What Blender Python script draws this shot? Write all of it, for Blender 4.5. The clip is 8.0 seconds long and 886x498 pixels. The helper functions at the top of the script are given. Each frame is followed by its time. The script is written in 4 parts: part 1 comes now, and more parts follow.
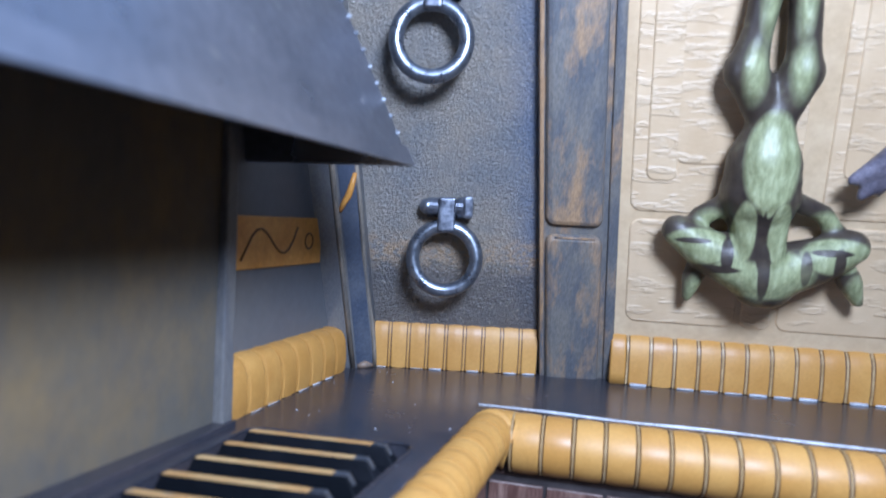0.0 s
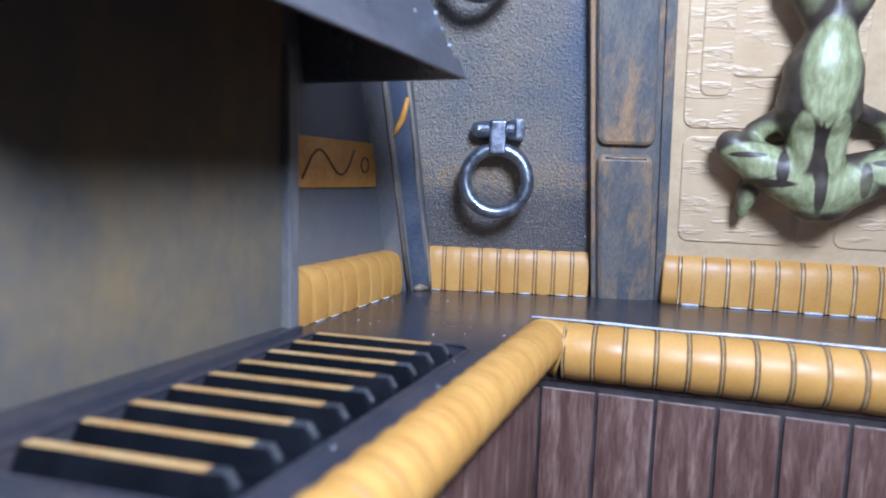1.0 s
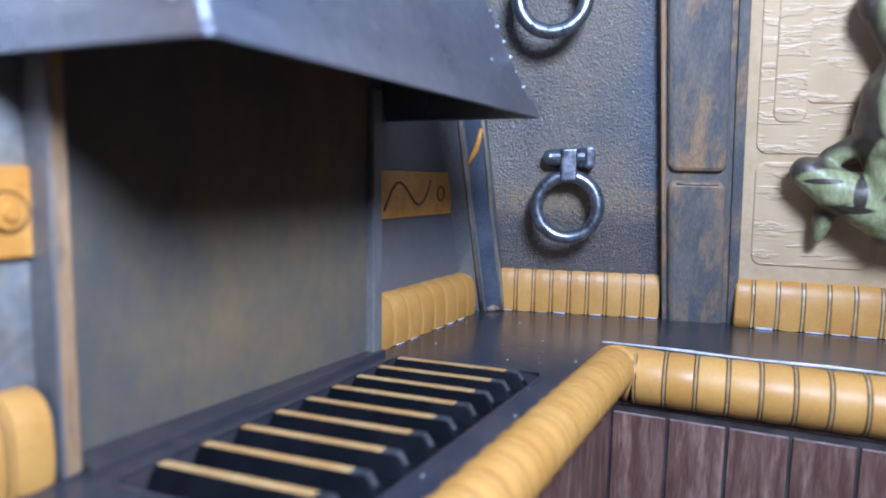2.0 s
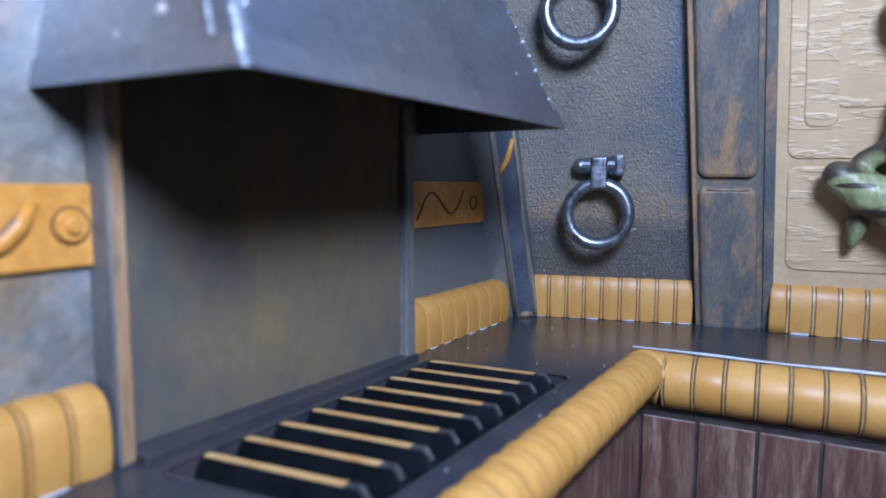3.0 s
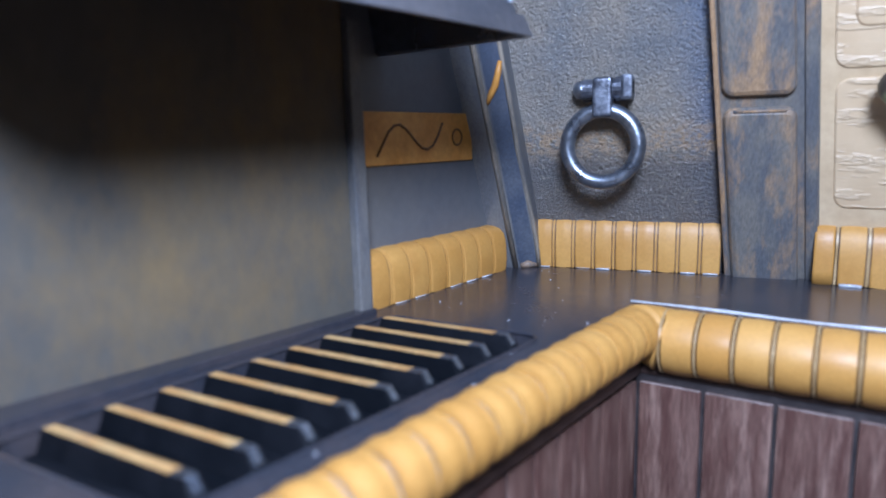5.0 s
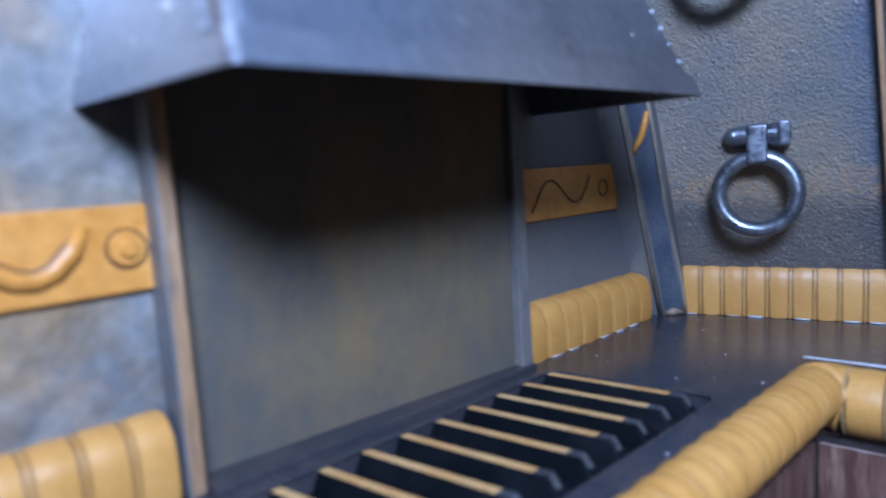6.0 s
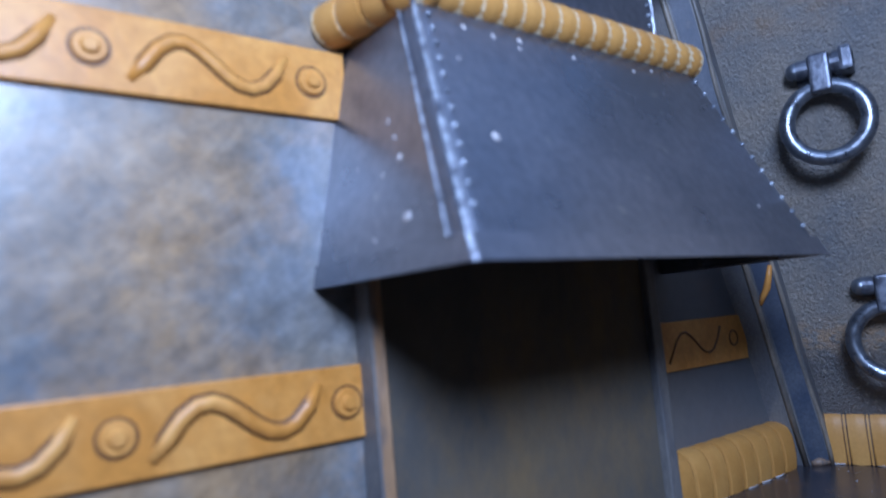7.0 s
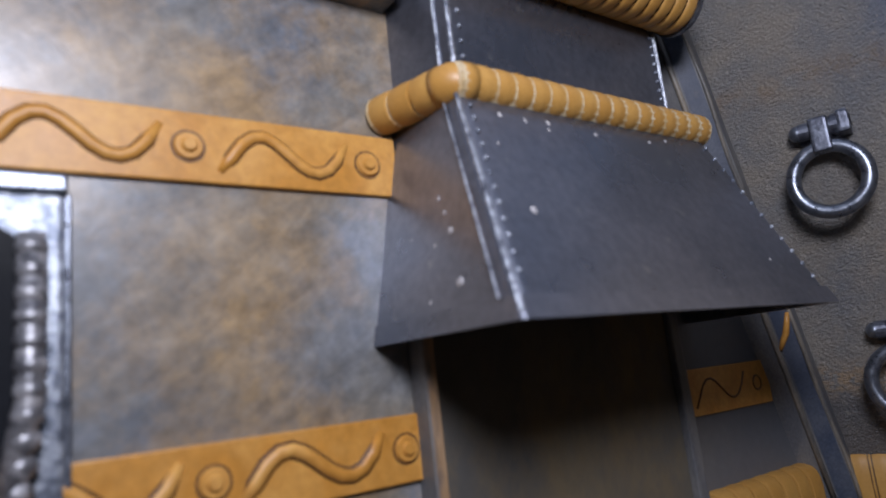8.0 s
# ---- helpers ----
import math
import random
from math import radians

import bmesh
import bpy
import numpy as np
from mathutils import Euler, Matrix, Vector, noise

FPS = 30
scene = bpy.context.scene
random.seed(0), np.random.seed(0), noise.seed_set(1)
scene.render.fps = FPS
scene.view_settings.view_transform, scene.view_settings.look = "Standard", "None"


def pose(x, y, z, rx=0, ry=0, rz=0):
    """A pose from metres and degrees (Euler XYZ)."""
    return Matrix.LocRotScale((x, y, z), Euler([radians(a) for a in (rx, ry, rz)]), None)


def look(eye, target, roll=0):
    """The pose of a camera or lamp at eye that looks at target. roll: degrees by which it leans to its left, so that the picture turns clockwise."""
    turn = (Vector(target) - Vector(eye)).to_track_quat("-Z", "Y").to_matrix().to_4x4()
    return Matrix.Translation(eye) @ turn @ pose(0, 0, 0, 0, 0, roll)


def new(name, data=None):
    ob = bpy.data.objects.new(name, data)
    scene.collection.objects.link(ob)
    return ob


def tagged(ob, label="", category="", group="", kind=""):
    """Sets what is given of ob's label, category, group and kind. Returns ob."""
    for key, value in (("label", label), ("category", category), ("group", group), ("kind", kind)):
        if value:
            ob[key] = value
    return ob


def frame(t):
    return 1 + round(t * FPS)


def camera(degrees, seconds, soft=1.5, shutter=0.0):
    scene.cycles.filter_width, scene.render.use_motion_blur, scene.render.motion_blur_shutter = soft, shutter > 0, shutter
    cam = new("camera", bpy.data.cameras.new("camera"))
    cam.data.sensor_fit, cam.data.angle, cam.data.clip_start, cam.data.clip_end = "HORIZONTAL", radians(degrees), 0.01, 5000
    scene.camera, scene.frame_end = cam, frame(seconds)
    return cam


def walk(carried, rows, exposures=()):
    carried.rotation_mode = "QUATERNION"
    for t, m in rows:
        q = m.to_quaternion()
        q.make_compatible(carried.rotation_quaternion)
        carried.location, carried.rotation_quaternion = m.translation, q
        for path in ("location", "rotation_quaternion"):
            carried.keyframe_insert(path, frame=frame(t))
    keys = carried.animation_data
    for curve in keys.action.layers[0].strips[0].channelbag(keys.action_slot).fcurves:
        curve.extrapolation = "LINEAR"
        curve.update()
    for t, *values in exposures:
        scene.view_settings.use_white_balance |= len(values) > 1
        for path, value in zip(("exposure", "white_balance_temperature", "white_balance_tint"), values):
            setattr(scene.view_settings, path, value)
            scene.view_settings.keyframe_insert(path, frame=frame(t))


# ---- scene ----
cam = camera(68.0, 8.0, soft=1.8, shutter=0.35)
cam.data.dof.use_dof, cam.data.dof.focus_distance, cam.data.dof.aperture_fstop = True, 0.19, 14.0
PATH = [
    (0, (0.08876, -0.18032, 0.12020), (0.02727, 0.00979, 0.11131), 3.05),
    (0.5, (0.08924, -0.17615, 0.11238), (0.02086, 0.01092, 0.09429), 2.38),
    (1, (0.09033, -0.18566, 0.11033), (0.01546, -0.00152, 0.08832), 1.89),
    (1.5, (0.08944, -0.18840, 0.11330), (0.00590, -0.00815, 0.09032), 1.68),
    (2, (0.09126, -0.19345, 0.11761), (-0.00174, -0.01776, 0.09563), 1.21),
    (2.2, (0.08721, -0.19753, 0.11805), (-0.00635, -0.02210, 0.09639), 1.48),
    (3.5, (0.10509, -0.19487, 0.11827), (-0.00807, -0.03106, 0.09925), -0.98),
    (4, (0.10764, -0.18564, 0.11932), (-0.00961, -0.02547, 0.09486), -1.61),
    (4.2, (0.09585, -0.18337, 0.11303), (-0.02149, -0.02443, 0.08190), -1.23),
    (5.3, (0.10908, -0.15996, 0.11234), (-0.01776, -0.00879, 0.07977), -1.70),
    (5.5, (0.10386, -0.16191, 0.11178), (-0.02606, -0.01321, 0.07999), -1.91),
    (6, (0.09650, -0.17534, 0.12046), (-0.04715, -0.03841, 0.09567), -3.29),
    (6.5, (0.09890, -0.18780, 0.12103), (-0.05684, -0.06232, 0.12178), -5.55),
    (7, (0.10158, -0.19675, 0.12395), (-0.05795, -0.07806, 0.14554), -4.78),
    (7.5, (0.11012, -0.20624, 0.12471), (-0.04850, -0.08950, 0.15956), -5.06),
    (8, (0.11050, -0.20942, 0.12420), (-0.04932, -0.09524, 0.16193), -6.26),
]
EXPOSURES = [(0, 0.0, 5020, 15), (0.6, 0.12, 5150, 16), (1.2, 0.12, 5120, 16), (2, -0.04, 5080, 16), (3.5, -0.42, 4980, 15), (4, -0.3, 4980, 16), (4.3, -0.1, 5080, 16), (5.5, 0.06, 5060, 16), (6, -0.35, 4700, 16), (6.5, -0.56, 4480, 16), (7, -1.0, 4680, 18), (7.6, -1.5, 5550, 20), (8, -1.5, 6100, 21)]
walk(cam, [(t, look(eye, target, roll)) for t, eye, target, roll in PATH], EXPOSURES)

# ---------------------------------------------------------------- light
world = bpy.data.worlds.new("room_light")
scene.world = world
world.use_nodes = True
wn = world.node_tree
bg = wn.nodes["Background"]
wco, wsep, wramp = wn.nodes.new("ShaderNodeTexCoord"), wn.nodes.new("ShaderNodeSeparateXYZ"), wn.nodes.new("ShaderNodeValToRGB")
wn.links.new(wco.outputs["Generated"], wsep.inputs[0])
wn.links.new(wsep.outputs["Z"], wramp.inputs[0])
# a dim room below, its pale cool ceiling above
for e, (p, c) in zip((wramp.color_ramp.elements[0], wramp.color_ramp.elements[1]), ((0.36, (0.005, 0.007, 0.009, 1)), (0.84, (1.0, 1.25, 1.62, 1)))):
    e.position, e.color = p, c
wn.links.new(wramp.outputs[0], bg.inputs[0])
bg.inputs[1].default_value = 0.75


def area_lamp(name, eye, target, sx, sy, watts, colour):
    data = bpy.data.lights.new(name, "AREA")
    data.shape, data.size, data.size_y, data.energy, data.color = "RECTANGLE", sx, sy, watts, colour
    ob = new(name, data)
    ob.matrix_world = look(eye, target)
    return ob


area_lamp("room_lamp", (0.156, -0.213, 0.222), (0.02, -0.08, 0.11), 0.06, 0.05, 1.12, (0.92, 0.96, 1.0))

# ---------------------------------------------------------------- helpers
# lengths below are in centimetres, heights above the worktop
TOP = 7.5
CM = Matrix.Translation((0, 0, TOP * 0.01)) @ Matrix.Scale(0.01, 4)


def link(name, bm, mat, smooth=False):
    me = bpy.data.meshes.new(name)
    bmesh.ops.recalc_face_normals(bm, faces=bm.faces[:])
    for f in bm.faces:
        f.smooth = smooth
    bm.to_mesh(me)
    bm.free()
    me.materials.append(mat)
    return new(name, me)


def part(name, bm, mat, parent=None, label="", smooth=False, raw=False):
    """One mesh part from a mesh in centimetres."""
    if not raw:
        bm.transform(CM)
    ob = link(name, bm, mat, smooth)
    ob.parent = parent
    if label:
        tagged(ob, label)
    return ob


def thing(name, label, category, group="", kind=""):
    return tagged(new(name), label, category, group, kind)


def solid(name, bm, mat, label, category, kind="", group="", smooth=False):
    return tagged(part(name, bm, mat, smooth=smooth), label, category, group, kind)


def box(x0, x1, y0, y1, z0, z1, bevel=0.0, m=None, seg=2):
    bm = bmesh.new()
    bmesh.ops.create_cube(bm, size=1)
    bm.transform(Matrix.Translation(((x0 + x1) / 2, (y0 + y1) / 2, (z0 + z1) / 2)) @ Matrix.Diagonal((x1 - x0, y1 - y0, z1 - z0, 1)))
    if bevel:
        bmesh.ops.bevel(bm, geom=bm.edges[:] + bm.verts[:], offset=bevel, segments=seg, profile=0.6, affect="EDGES")
    if m:
        bm.transform(m)
    return bm


def hull(points, bevel=0.0, seg=2):
    bm = bmesh.new()
    for p in points:
        bm.verts.new(p)
    bmesh.ops.convex_hull(bm, input=bm.verts[:])
    bmesh.ops.dissolve_limit(bm, angle_limit=0.02, verts=bm.verts[:], edges=bm.edges[:])
    if bevel:
        bmesh.ops.bevel(bm, geom=bm.edges[:], offset=bevel, segments=seg, profile=0.6, affect="EDGES")
    return bm


def extrude_profile(profile, length, m=None, ends=True, bevel=0.0):
    """A closed profile of (a, b), swept from 0 to length; axes: length x, a y, b z."""
    bm = bmesh.new()
    n = len(profile)
    rings = [[bm.verts.new((s, a, b)) for a, b in profile] for s in (0, length)]
    for i in range(n):
        bm.faces.new((rings[0][i], rings[0][(i + 1) % n], rings[1][(i + 1) % n], rings[1][i]))
    if ends:
        bm.faces.new(rings[0][::-1])
        bm.faces.new(rings[1])
    if m:
        bm.transform(m)
    return bm


def tube(points, radius, sides=10, closed=False, flat=1.0):
    """A round bar along points; radius a number or a function of the part of the way."""
    bm = bmesh.new()
    pts = [Vector(p) for p in points]
    n = len(pts)
    rings = []
    side = None
    for i, p in enumerate(pts):
        a = pts[(i - 1) % n] if closed or i else p
        b = pts[(i + 1) % n] if closed or i < n - 1 else p
        d = (b - a).normalized()
        if side is None:
            side = d.orthogonal().normalized()
        side = (side - d * side.dot(d)).normalized()
        other = d.cross(side)
        r = radius(i / max(1, n - 1)) if callable(radius) else radius
        rings.append([bm.verts.new(p + side * r * math.cos(k * math.tau / sides) + other * r * flat * math.sin(k * math.tau / sides)) for k in range(sides)])
    for i in range(n if closed else n - 1):
        p, q = rings[i], rings[(i + 1) % n]
        for k in range(sides):
            bm.faces.new((p[k], p[(k + 1) % sides], q[(k + 1) % sides], q[k]))
    if not closed:
        bm.faces.new(rings[0][::-1])
        bm.faces.new(rings[-1])
    return bm


def merge(*parts):
    out = bmesh.new()
    for b in parts:
        me = bpy.data.meshes.new("tmp")
        b.to_mesh(me)
        b.free()
        out.from_mesh(me)
        bpy.data.meshes.remove(me)
    return out


def leaning(x, y, z, angle, lean):
    """Frame of a wall that leans inwards: x along it, y up its slope, z out of it."""
    a = radians(angle)
    u = Vector((math.cos(a), math.sin(a), 0))
    v = Vector((0, -lean, 1)).normalized()
    w = u.cross(v).normalized()
    m = Matrix((u, v, w)).transposed().to_4x4()
    return Matrix.Translation((x, y, z)) @ m


LEAN = 0.34
RING = leaning(0.85, 0.58, 0, 17.5, LEAN)
FROG = leaning(8.15, 2.42, 0, 9.5, LEAN)
WALL_A = Matrix(((0, 0, 1, 0), (1, 0, 0, 0), (0, 1, 0, 0), (0, 0, 0, 1)))  # x along wall, y up, z out


# ---------------------------------------------------------------- materials
def nodes_of(name):
    mat = bpy.data.materials.new(name)
    mat.use_nodes = True
    nt = mat.node_tree
    return mat, nt, nt.nodes["Principled BSDF"]


def noise_node(nt, scale, detail=6.0, rough=0.6, stretch=(1, 1, 1), offset=(0, 0, 0)):
    co = nt.nodes.new("ShaderNodeTexCoord")
    mp = nt.nodes.new("ShaderNodeMapping")
    mp.inputs["Scale"].default_value = stretch
    mp.inputs["Location"].default_value = offset
    info = nt.nodes.new("ShaderNodeObjectInfo")
    add = nt.nodes.new("ShaderNodeVectorMath")
    add.operation = "ADD"
    tx = nt.nodes.new("ShaderNodeTexNoise")
    tx.inputs["Scale"].default_value = scale
    tx.inputs["Detail"].default_value = detail
    tx.inputs["Roughness"].default_value = rough
    nt.links.new(co.outputs["Object"], mp.inputs["Vector"])
    nt.links.new(mp.outputs[0], add.inputs[0])
    nt.links.new(info.outputs["Random"], add.inputs[1])
    nt.links.new(add.outputs[0], tx.inputs["Vector"])
    return tx.outputs["Fac"]


def ramp(nt, fac, stops):
    r = nt.nodes.new("ShaderNodeValToRGB")
    el = r.color_ramp.elements
    while len(el) < len(stops):
        el.new(0.5)
    for e, (p, c) in zip(el, stops):
        e.position = p
        e.color = (*c, 1) if len(c) == 3 else c
    nt.links.new(fac, r.inputs[0])
    return r.outputs[0]


def mix(nt, fac, a, b, blend="MIX"):
    m = nt.nodes.new("ShaderNodeMix")
    m.data_type, m.blend_type = "RGBA", blend
    for sock, v in ((m.inputs["Factor"], fac), (m.inputs["A"], a), (m.inputs["B"], b)):
        if isinstance(v, (int, float)):
            sock.default_value = v
        elif isinstance(v, tuple):
            sock.default_value = (*v, 1)
        else:
            nt.links.new(v, sock)
    return m.outputs["Result"]


def bump(nt, bsdf, height, strength, distance):
    b = nt.nodes.new("ShaderNodeBump")
    b.inputs["Strength"].default_value = strength
    b.inputs["Distance"].default_value = distance
    nt.links.new(height, b.inputs["Height"])
    nt.links.new(b.outputs[0], bsdf.inputs["Normal"])


def object_ramp(nt, axis, lo, hi):
    """0 to 1 along a world axis, between two places in metres."""
    co = nt.nodes.new("ShaderNodeTexCoord")
    sep = nt.nodes.new("ShaderNodeSeparateXYZ")
    mr = nt.nodes.new("ShaderNodeMapRange")
    mr.interpolation_type = "SMOOTHSTEP"
    mr.inputs["From Min"].default_value, mr.inputs["From Max"].default_value = lo, hi
    nt.links.new(co.outputs["Object"], sep.inputs[0])
    nt.links.new(sep.outputs[axis], mr.inputs["Value"])
    return mr.outputs["Result"]


def maths(nt, op, a, b):
    m = nt.nodes.new("ShaderNodeMath")
    m.operation = op
    m.use_clamp = True
    for sock, v in zip(m.inputs, (a, b)):
        if isinstance(v, (int, float)):
            sock.default_value = v
        else:
            nt.links.new(v, sock)
    return m.outputs[0]


def brush_node(nt, scale, slant):
    """Short slanting brush strokes on a wall that faces along x."""
    co, mp, tx = nt.nodes.new("ShaderNodeTexCoord"), nt.nodes.new("ShaderNodeMapping"), nt.nodes.new("ShaderNodeTexNoise")
    mp.vector_type = "TEXTURE"
    mp.inputs["Rotation"].default_value = (math.radians(slant), 0, 0)
    mp.inputs["Scale"].default_value = (1, 2.8, 1)
    tx.inputs["Scale"].default_value, tx.inputs["Detail"].default_value, tx.inputs["Roughness"].default_value = scale, 5, 0.62
    tx.inputs["Distortion"].default_value = 0.5
    nt.links.new(co.outputs["Object"], mp.inputs["Vector"])
    nt.links.new(mp.outputs[0], tx.inputs["Vector"])
    return tx.outputs["Fac"]


def painted(name, base, second, third=None, scale=60, rough=0.5, metal=0.0, grain=1500, relief=0.25, streak=(1, 1, 1), lo=0.42, hi=0.62, third_at=(0.6, 0.72), spec=0.5, specks=False, mottle=0.35, detail=8, strokes=0.0):
    """Hand-painted plastic: a base coat, drybrushed patches and fine grain."""
    mat, nt, b = nodes_of(name)
    big = noise_node(nt, scale, detail, 0.65, streak)
    col = ramp(nt, big, [(lo, base), (hi, second)])
    if third:
        patch = noise_node(nt, scale * 0.6, detail + 1, 0.7 if detail > 5 else 0.58, streak, (3.1, 1.7, 0.4))
        col = mix(nt, ramp(nt, patch, [(third_at[0], (0, 0, 0)), (third_at[1], (1, 1, 1))]), col, third)
    fine = noise_node(nt, grain, 3, 0.6, streak)
    col = mix(nt, mottle, col, ramp(nt, fine, [(0.3, (0.25, 0.25, 0.25)), (0.75, (1.0, 1.0, 1.0))]), "OVERLAY")
    relief_height = fine
    if strokes:
        brush = brush_node(nt, 240, 36)
        col = mix(nt, strokes, col, ramp(nt, brush, [(0.34, (0.22, 0.2, 0.18)), (0.5, (0.5, 0.5, 0.5)), (0.68, (0.80, 0.82, 0.86))]), "OVERLAY")
        relief_height = mix(nt, 0.35, fine, brush)
    if specks:
        dots = maths(nt, "MAXIMUM", ramp(nt, noise_node(nt, 230, 1.0, 0.4, (1, 1, 1), (7.7, 2.2, 5.1)), [(0.735, (0, 0, 0)), (0.77, (1, 1, 1))]),
                     ramp(nt, noise_node(nt, 560, 1.0, 0.4, (1, 1, 1), (1.3, 4.2, 0.6)), [(0.775, (0, 0, 0)), (0.80, (1, 1, 1))]))
        col = mix(nt, dots, col, (0.26, 0.27, 0.29))
    nt.links.new(col, b.inputs["Base Color"])
    rg = ramp(nt, big, [(0.3, (rough - 0.08,) * 3), (0.7, (rough + 0.1,) * 3)])
    nt.links.new(rg, b.inputs["Roughness"])
    b.inputs["Metallic"].default_value = metal
    b.inputs["Specular IOR Level"].default_value = spec
    bump(nt, b, relief_height, relief, 0.0004)
    return mat


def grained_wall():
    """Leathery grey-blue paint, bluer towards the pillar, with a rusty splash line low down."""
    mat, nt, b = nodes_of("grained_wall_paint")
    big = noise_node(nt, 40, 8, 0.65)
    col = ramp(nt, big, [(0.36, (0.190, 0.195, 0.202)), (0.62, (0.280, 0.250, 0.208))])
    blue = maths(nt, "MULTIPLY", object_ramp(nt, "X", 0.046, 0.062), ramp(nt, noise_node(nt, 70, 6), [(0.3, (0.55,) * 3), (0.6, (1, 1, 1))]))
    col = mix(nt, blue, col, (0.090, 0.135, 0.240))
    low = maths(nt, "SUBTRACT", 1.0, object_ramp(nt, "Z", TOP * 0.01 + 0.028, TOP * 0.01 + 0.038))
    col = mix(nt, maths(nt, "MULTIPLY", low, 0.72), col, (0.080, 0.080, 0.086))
    line = maths(nt, "MULTIPLY", object_ramp(nt, "Z", TOP * 0.01 + 0.028, TOP * 0.01 + 0.036), maths(nt, "SUBTRACT", 1.0, object_ramp(nt, "Z", TOP * 0.01 + 0.036, TOP * 0.01 + 0.043)))
    line = maths(nt, "MULTIPLY", line, ramp(nt, noise_node(nt, 330, 6, 0.8, (1, 1, 1.3)), [(0.44, (0, 0, 0)), (0.56, (0.95,) * 3)]))
    col = mix(nt, line, col, (0.36, 0.26, 0.16))
    high = maths(nt, "MULTIPLY", object_ramp(nt, "Z", TOP * 0.01 + 0.112, TOP * 0.01 + 0.118), maths(nt, "SUBTRACT", 1.0, object_ramp(nt, "Z", TOP * 0.01 + 0.118, TOP * 0.01 + 0.124)))
    high = maths(nt, "MULTIPLY", high, ramp(nt, noise_node(nt, 130, 9, 0.75), [(0.42, (0, 0, 0)), (0.66, (0.7,) * 3)]))
    col = mix(nt, high, col, (0.26, 0.17, 0.09))
    # pale ochre flecks, with bright glints of the grain painted into the same colour
    glint_fleck = ramp(nt, noise_node(nt, 800, 5, 0.75), [(0.57, (0, 0, 0)), (0.68, (0.8,) * 3)])
    col = mix(nt, glint_fleck, col, (0.36, 0.33, 0.28))
    nt.links.new(col, b.inputs["Base Color"])
    b.inputs["Roughness"].default_value = 0.22
    b.inputs["Specular IOR Level"].default_value = 0.9
    grain = mix(nt, 0.25, noise_node(nt, 1350, 3, 0.65), noise_node(nt, 560, 4, 0.6, (1, 1, 0.8)))
    bump(nt, b, grain, 1.0, 0.0018)
    return mat


def tan_ridged():
    """Tan paint over cracked, nearly level ridges."""
    mat, nt, b = nodes_of("tan_ridged_paint")
    col = ramp(nt, noise_node(nt, 70, 7, 0.6), [(0.35, (0.55, 0.405, 0.240)), (0.68, (0.65, 0.500, 0.315))])
    ridge = ramp(nt, noise_node(nt, 90, 5, 0.55, (1.0, 1.0, 4.6)), [(0.50, (0, 0, 0)), (0.60, (1, 1, 1)), (0.63, (0.15,) * 3)])
    fine = noise_node(nt, 500, 4, 0.6, (1, 1, 4))
    height = mix(nt, 0.25, ridge, fine)
    col = mix(nt, maths(nt, "MULTIPLY", ridge, 0.25), col, (0.62, 0.50, 0.33))
    nt.links.new(col, b.inputs["Base Color"])
    b.inputs["Roughness"].default_value = 0.38
    bump(nt, b, height, 0.55, 0.0006)
    return mat


def frog_skin(marks):
    """Green skin in outlined fields over dark brown; marks are (1 green or -1 dark, (x, z, half width, half height) in metres, softness)."""
    mat, nt, b = nodes_of("frog_skin")

    def oval(x, z, rx, rz, hard):
        co = nt.nodes.new("ShaderNodeTexCoord")
        mp = nt.nodes.new("ShaderNodeMapping")
        mp.inputs["Location"].default_value = (-x / rx, 0, -z / rz)
        mp.inputs["Scale"].default_value = (1 / rx, 0, 1 / rz)
        g = nt.nodes.new("ShaderNodeTexGradient")
        g.gradient_type = "SPHERICAL"
        nt.links.new(co.outputs["Object"], mp.inputs["Vector"])
        nt.links.new(mp.outputs[0], g.inputs["Vector"])
        return ramp(nt, g.outputs["Fac"], [(0.0, (0, 0, 0)), (hard, (1, 1, 1))])

    field = None
    for sign, m, hard in marks:
        o = oval(*m, hard)
        field = o if field is None else maths(nt, "MAXIMUM" if sign > 0 else "SUBTRACT", field, o)
    streak = noise_node(nt, 260, 6, 0.65, (2.2, 2.2, 0.7))
    green = ramp(nt, streak, [(0.30, (0.165, 0.180, 0.085)), (0.52, (0.285, 0.310, 0.160)), (0.76, (0.47, 0.50, 0.30))])
    dark = ramp(nt, noise_node(nt, 120, 6), [(0.34, (0.030, 0.022, 0.019)), (0.56, (0.060, 0.048, 0.035)), (0.70, (0.13, 0.125, 0.075))])
    wob = maths(nt, "MULTIPLY", field, ramp(nt, noise_node(nt, 180, 5), [(0.2, (0.7,) * 3), (0.45, (1, 1, 1))]))
    nt.links.new(mix(nt, wob, dark, green), b.inputs["Base Color"])
    b.inputs["Roughness"].default_value = 0.42
    bump(nt, b, noise_node(nt, 420, 4, 0.6, (2, 2, 0.8)), 0.25, 0.0005)
    return mat


